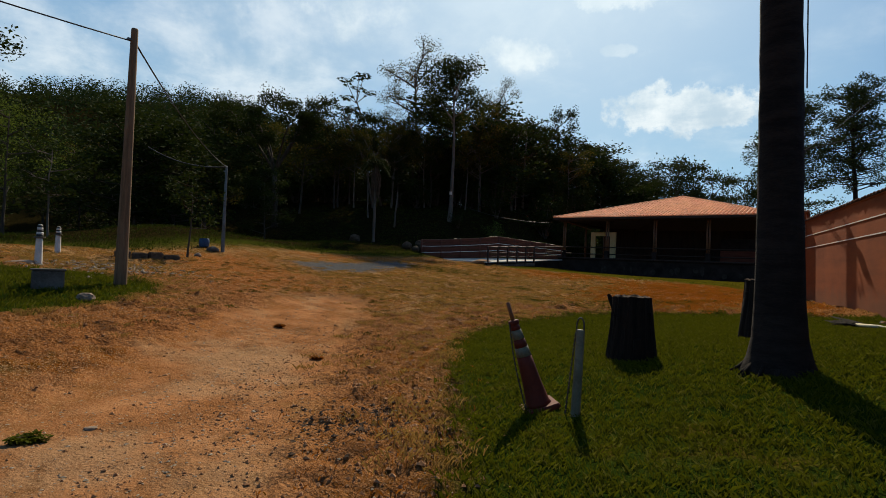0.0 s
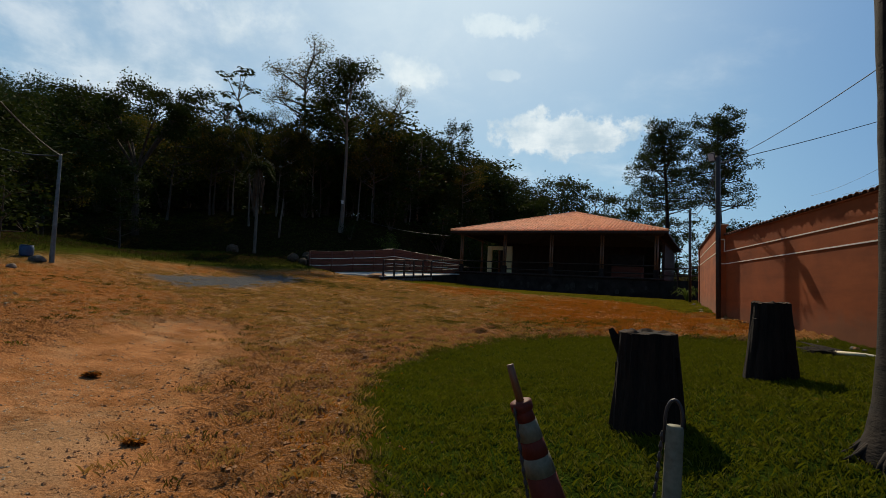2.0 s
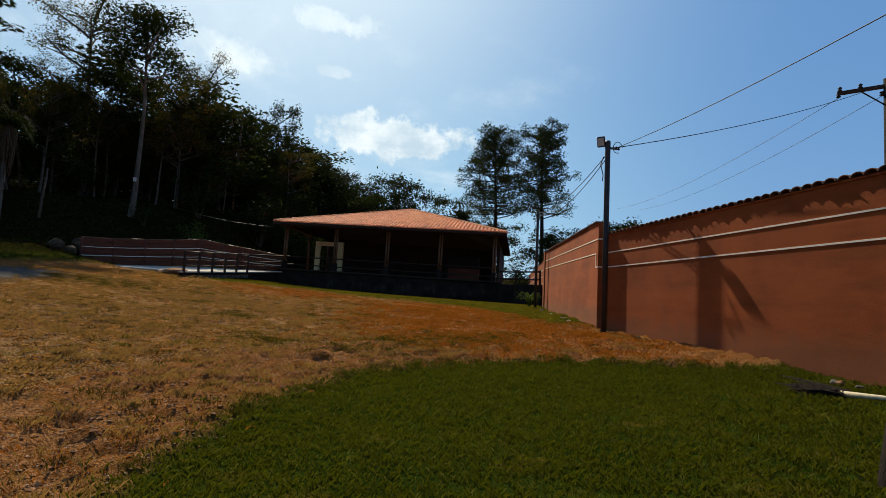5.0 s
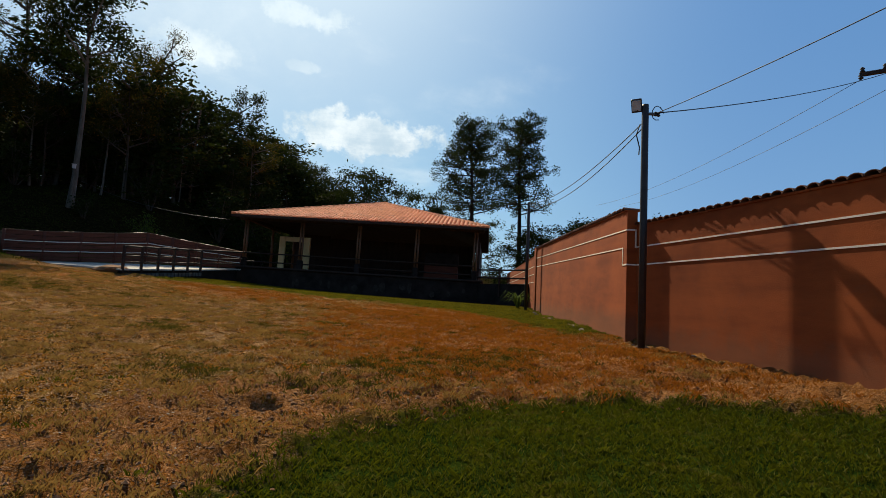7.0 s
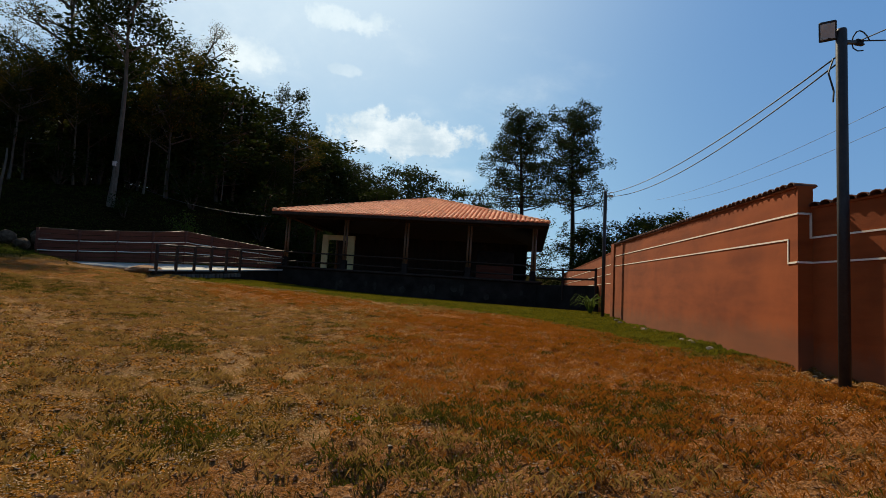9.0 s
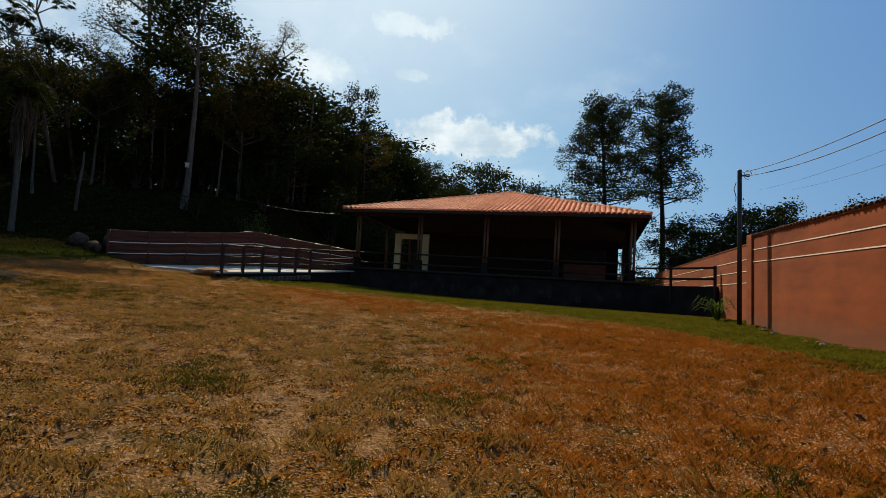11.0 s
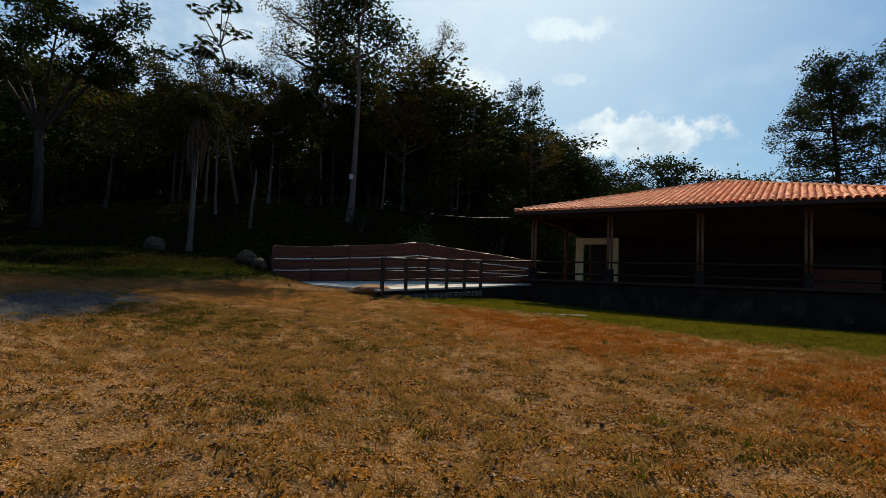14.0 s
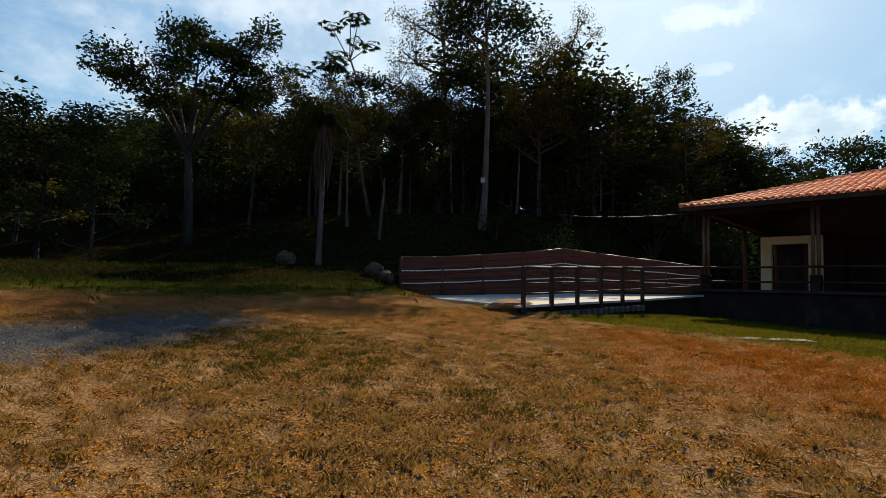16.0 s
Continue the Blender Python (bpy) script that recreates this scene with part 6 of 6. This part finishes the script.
def in_strip(x, y, r):
    return (edge_distance(x, y, STRIP_EDGE) + r.normal(0, 0.3, len(x)) > 0.1) & (x < -0.65) & ~((y > 41.4) & (x < -2.4))


def in_turf(x, y, r):
    d = np.maximum(np.maximum(edge_distance(x, y, LAWN_EDGE), edge_distance(x, y, ISLAND_EDGE)), edge_distance(x, y, STRIP_EDGE))
    g = np.maximum(edge_distance(x, y, GRAVEL_EDGE), track_distance(x, y))
    dense = 0.0 + 0.2 * wavy(x, y, 0.9) + 0.75 * clumps(x, y) + 0.25 * smooth01((x + 9) / 6) * smooth01((y - 13) / 5)
    return (d < 0.1) & (g + r.normal(0, 0.5, len(x)) < 0.0) & (r.random(len(x)) < dense) & (x < -0.6 + np.maximum(0, 20.4 - y) * 0.24)


scatter("lawn_grass", 42000, (-6.4, 2, 0.5, 16), in_lawn, dict(per=6, high=0.042, splay=1.6, wide=0.0036, tuft=0.035), LAWN, "short green lawn grass", 3)
scatter("island_grass", 9000, (-18, -10, -0.5, 7), in_lawn, dict(per=4, high=0.08, splay=1.2, wide=0.007, tuft=0.04), LAWN, "short green grass on the island by the track", 4)
scatter("lawn_weeds", 300, (-6.2, 2, 1, 15.5), in_lawn, dict(per=12, high=0.07, splay=1.6, wide=0.005, tuft=0.03), LAWN, "coarser weed tufts in the lawn", 5)
scatter("strip_grass", 30000, (-19.5, -0.6, 21, 42), in_strip, dict(per=3, high=0.05, splay=1.5, wide=0.008, tuft=0.06), STRIP_BLADE, "short yellow-green grass along the house and wall", 6)


def in_rust(x, y, r):
    return in_turf(x, y, r) & (edge_distance(x, y, RUST_EDGE) + r.normal(0, 1.0, len(x)) > 0)


def in_straw(x, y, r):
    return in_turf(x, y, r) & (edge_distance(x, y, RUST_EDGE) + r.normal(0, 1.0, len(x)) < 0) & ((edge_distance(x, y, ORANGE_EDGE) < 0.2) | (r.random(len(x)) < 0.2))


scatter("rust_grass", 24000, (-17, 1.0, 15, 35), in_rust, dict(per=22, high=0.05, splay=1.8, wide=0.0036, tuft=0.085), HAY, "dry orange-brown turf", 7)
scatter("straw_grass", 17000, (-22, 0, 3, 36), in_straw, dict(per=34, high=0.05, splay=1.7, wide=0.0036, tuft=0.075), STRAW_BLADE, "dry straw-coloured turf", 17)
scatter("dark_tufts", 4500, (-20, 0.5, 4, 35), lambda x, y, r: in_turf(x, y, r) & (wavy(x, y, 1.3, 5.0) > -0.2), dict(per=26, high=0.04, splay=1.6, wide=0.0034, tuft=0.06), WEED, "darker weedy tufts in the dry turf", 18)
scatter("green_tufts", 700, (-20, 1, 4, 36), lambda x, y, r: in_turf(x, y, r) & (wavy(x, y, 0.7, 4.0) > 0.15), dict(per=24, high=0.045, splay=1.6, wide=0.004, tuft=0.07), LAWN, "green tufts in the dry turf", 8)


# weeds; the spots near x -17 to -19 stand in for tree shadow
WEED_AND_SHADE_SPOTS = ((-4.9, 16.4, 0.7), (-4.5, 17.2, 0.6), (-5.7, 17.4, 0.25), (-4.4, 18.0, 0.5), (-7.4, 16.3, 0.2), (-6.1, 16.0, 0.3), (-9.95, 19.6, 0.3), (-18.2, 25.2, 0.8), (-19.3, 26.3, 0.7), (-16.9, 25.6, 0.7), (-14.3, 26.0, 0.4),
              (-4.6, 17.7, 0.45), (-3.6, 17.4, 0.40), (-1.0, 21.7, 0.50), (-5.7, 17.3, 0.30), (-7.5, 16.3, 0.25), (-8.1, 16.6, 0.25), (-7.2, 20.1, 0.30), (-3.3, 18.5, 0.60), (-2.5, 24.3, 0.50), (-5.4, 17.5, 0.30), (-7.2, 22.6, 0.35), (-8.1, 21.4, 0.25), (-12.5, 22.7, 0.25), (-10.1, 20.0, 0.35), (-10.2, 20.8, 0.25))


def in_spots(x, y, r):
    k = sum(np.exp(-((x - a) ** 2 + (y - b) ** 2) / (2 * w * w)) for a, b, w in WEED_AND_SHADE_SPOTS)
    return r.random(len(x)) < k * (0.55 + 0.45 * wavy(x, y, 3.0, 1.0))


scatter("weed_patches", 70000, (-20, 0, 12, 29), in_spots, dict(per=12, high=0.038, splay=1.7, wide=0.0034, tuft=0.05), RANK, "dark green weeds in the dry turf, some standing in for tree shadow", 19)


def strew(name, count, area, keep, size, mat, label, seed, flat=0.55):
    """Small stones strewn over an area, as one mesh of angular lumps."""
    r = np.random.default_rng(seed)
    x, y = r.uniform(area[0], area[1], count), r.uniform(area[2], area[3], count)
    ok = keep(x, y, r)
    x, y = x[ok], y[ok]
    n = len(x)
    unit = np.array([(1, 0, 0), (0.2, 1, 0), (-1, 0.15, 0), (-0.1, -1, 0), (0.1, 0, 1), (0, 0, -1)])
    tri = np.array([(0, 1, 4), (1, 2, 4), (2, 3, 4), (3, 0, 4), (1, 0, 5), (2, 1, 5), (3, 2, 5), (0, 3, 5)])
    s = size * np.minimum(r.lognormal(0, 0.5, n), 2.2)
    v = unit[None] * r.uniform(0.65, 1.35, (n, 6, 1)) * s[:, None, None]
    a = r.uniform(0, 6.28, n)
    k = r.uniform(0.6, 1.0, n)
    vx, vy, vz = v[..., 0], v[..., 1] * k[:, None], v[..., 2] * flat
    wx = vx * np.cos(a)[:, None] - vy * np.sin(a)[:, None] + x[:, None]
    wy = vx * np.sin(a)[:, None] + vy * np.cos(a)[:, None] + y[:, None]
    wz = vz + (surface(x, y) + s * flat * 0.3)[:, None]
    me = bpy.data.meshes.new(name)
    me.from_pydata(np.stack([wx, wy, wz], -1).reshape(-1, 3).tolist(), [], (tri[None] + (np.arange(n) * 6)[:, None, None]).reshape(-1, 3).tolist())
    me.materials.append(mat)
    return tagged(new(name, me), label, "stones", kind="stuff")


def off_grass(x, y, r):
    d = np.maximum(np.maximum(edge_distance(x, y, LAWN_EDGE), edge_distance(x, y, ISLAND_EDGE)), edge_distance(x, y, STRIP_EDGE))
    return (d < 0.05) & (x < -0.7 + np.maximum(0, 20.4 - y) * 0.24)


def heap_at(cx, cy, w, dens=1.0):
    return lambda x, y, r: r.random(len(x)) < dens * np.exp(-((x - cx) ** 2 + (y - cy) ** 2) / (2 * w * w))


strew("pebbles", 52000, (-14, 0, -1, 27), lambda x, y, r: off_grass(x, y, r) & (wavy(x, y, 0.8, 1.0) + r.normal(0, 0.5, len(x)) > 0.2), 0.010, STONE, "scattered grey pebbles", 21, 0.35)
strew("earth_clods", 17000, (-16, -0.5, -1, 26), lambda x, y, r: off_grass(x, y, r) & (track_distance(x, y) + r.normal(0, 0.6, len(x)) < 1.0), 0.016, CLOD, "lumps of trodden red earth", 22, 0.45)
strew("edge_clods", 9000, (-8, 0, 1, 16), lambda x, y, r: np.abs(edge_distance(x, y, LAWN_EDGE) + 0.55 + r.normal(0, 0.2, len(x))) < 0.6, 0.017, CLOD, "crumbled red earth along the lawn edge", 27, 0.5)
scatter("edge_litter", 2200, (-8, 0, 1, 16), lambda x, y, r: np.abs(edge_distance(x, y, LAWN_EDGE) + 0.5 + r.normal(0, 0.25, len(x))) < 0.5, dict(per=5, high=0.03, splay=2.4, wide=0.004, tuft=0.06), HAY, "withered grass along the lawn edge", 28)
strew("track_rubble", 26000, (-9, -0.5, 0.5, 16), lambda x, y, r: (np.abs(edge_distance(x, y, LAWN_EDGE) + 1.5 + r.normal(0, 0.35, len(x))) < 1.25) & (grain_noise(x, y, 1.3, 12.0) > 0.3), 0.010, CLOD, "loose rubble and crumbs of red earth beside the lawn", 33, 0.6)
strew("gravel_patch", 5200, (-5, -2.2, 2.6, 5.2), heap_at(-3.35, 3.65, 0.32), 0.014, BOULDER, "patch of coarse grey gravel on the track", 23)
strew("gravel_heap", 6000, (-19, -13, 5, 10.5), heap_at(-17.0, 7.3, 1.1), 0.035, STONE, "spread heap of grey rubble beside the track", 24)
strew("drive_gravel", 4000, (-26, -17, 17, 27), lambda x, y, r: edge_distance(x, y, GRAVEL_EDGE) > 0, 0.012, STONE, "grey gravel on the drive", 25)
for i, (x, y, r_) in enumerate(((-3.94, 2.49, 0.05), (-5.3, 2.24, 0.07), (-6.7, 8.25, 0.12), (-9.4, 3.0, 0.1))):
    boulder(x, y, r_ * 0.8, 90 + i, ROCK, "flat pale stone lying on the track", 0.4, 0.3, "pale stones on the track")
for i, (x, y, s_) in enumerate(((-10.2, 12.0, 0.16), (-6.1, 5.6, 0.13), (-5.3, 1.75, 0.2), (-8.6, 6.9, 0.12))):
    b_ = stand("grass_tuft", bush(81 + i, s_ * 0.9, 60, 0.05), BARK, HAY if i != 2 else LAWN, "rough weed tuft growing on the track", "grass tuft", "weed tufts")
    b_.matrix_basis = pose(*on_land(x, y)) @ Matrix.Diagonal((0.9, 0.9, 0.4, 1))


def in_wood(x, y, r):
    return (edge_distance(x, y, WOOD_EDGE) + r.normal(0, 0.8, len(x)) > 0.3) & (r.random(len(x)) < 0.55 + 0.4 * wavy(x, y, 0.5))


scatter("bank_grass", 16000, (-46, -17, 4, 60), in_wood, dict(per=6, high=0.13, splay=1.2, wide=0.012, tuft=0.14), LAWN_DIM, "rough grass on the bank before the forest, coloured dark for its shade", 9)

# coping tiles, last of all
cap_wall(far_wall, far_len, far_top)
cap_wall(near_wall, near_len, near_top)
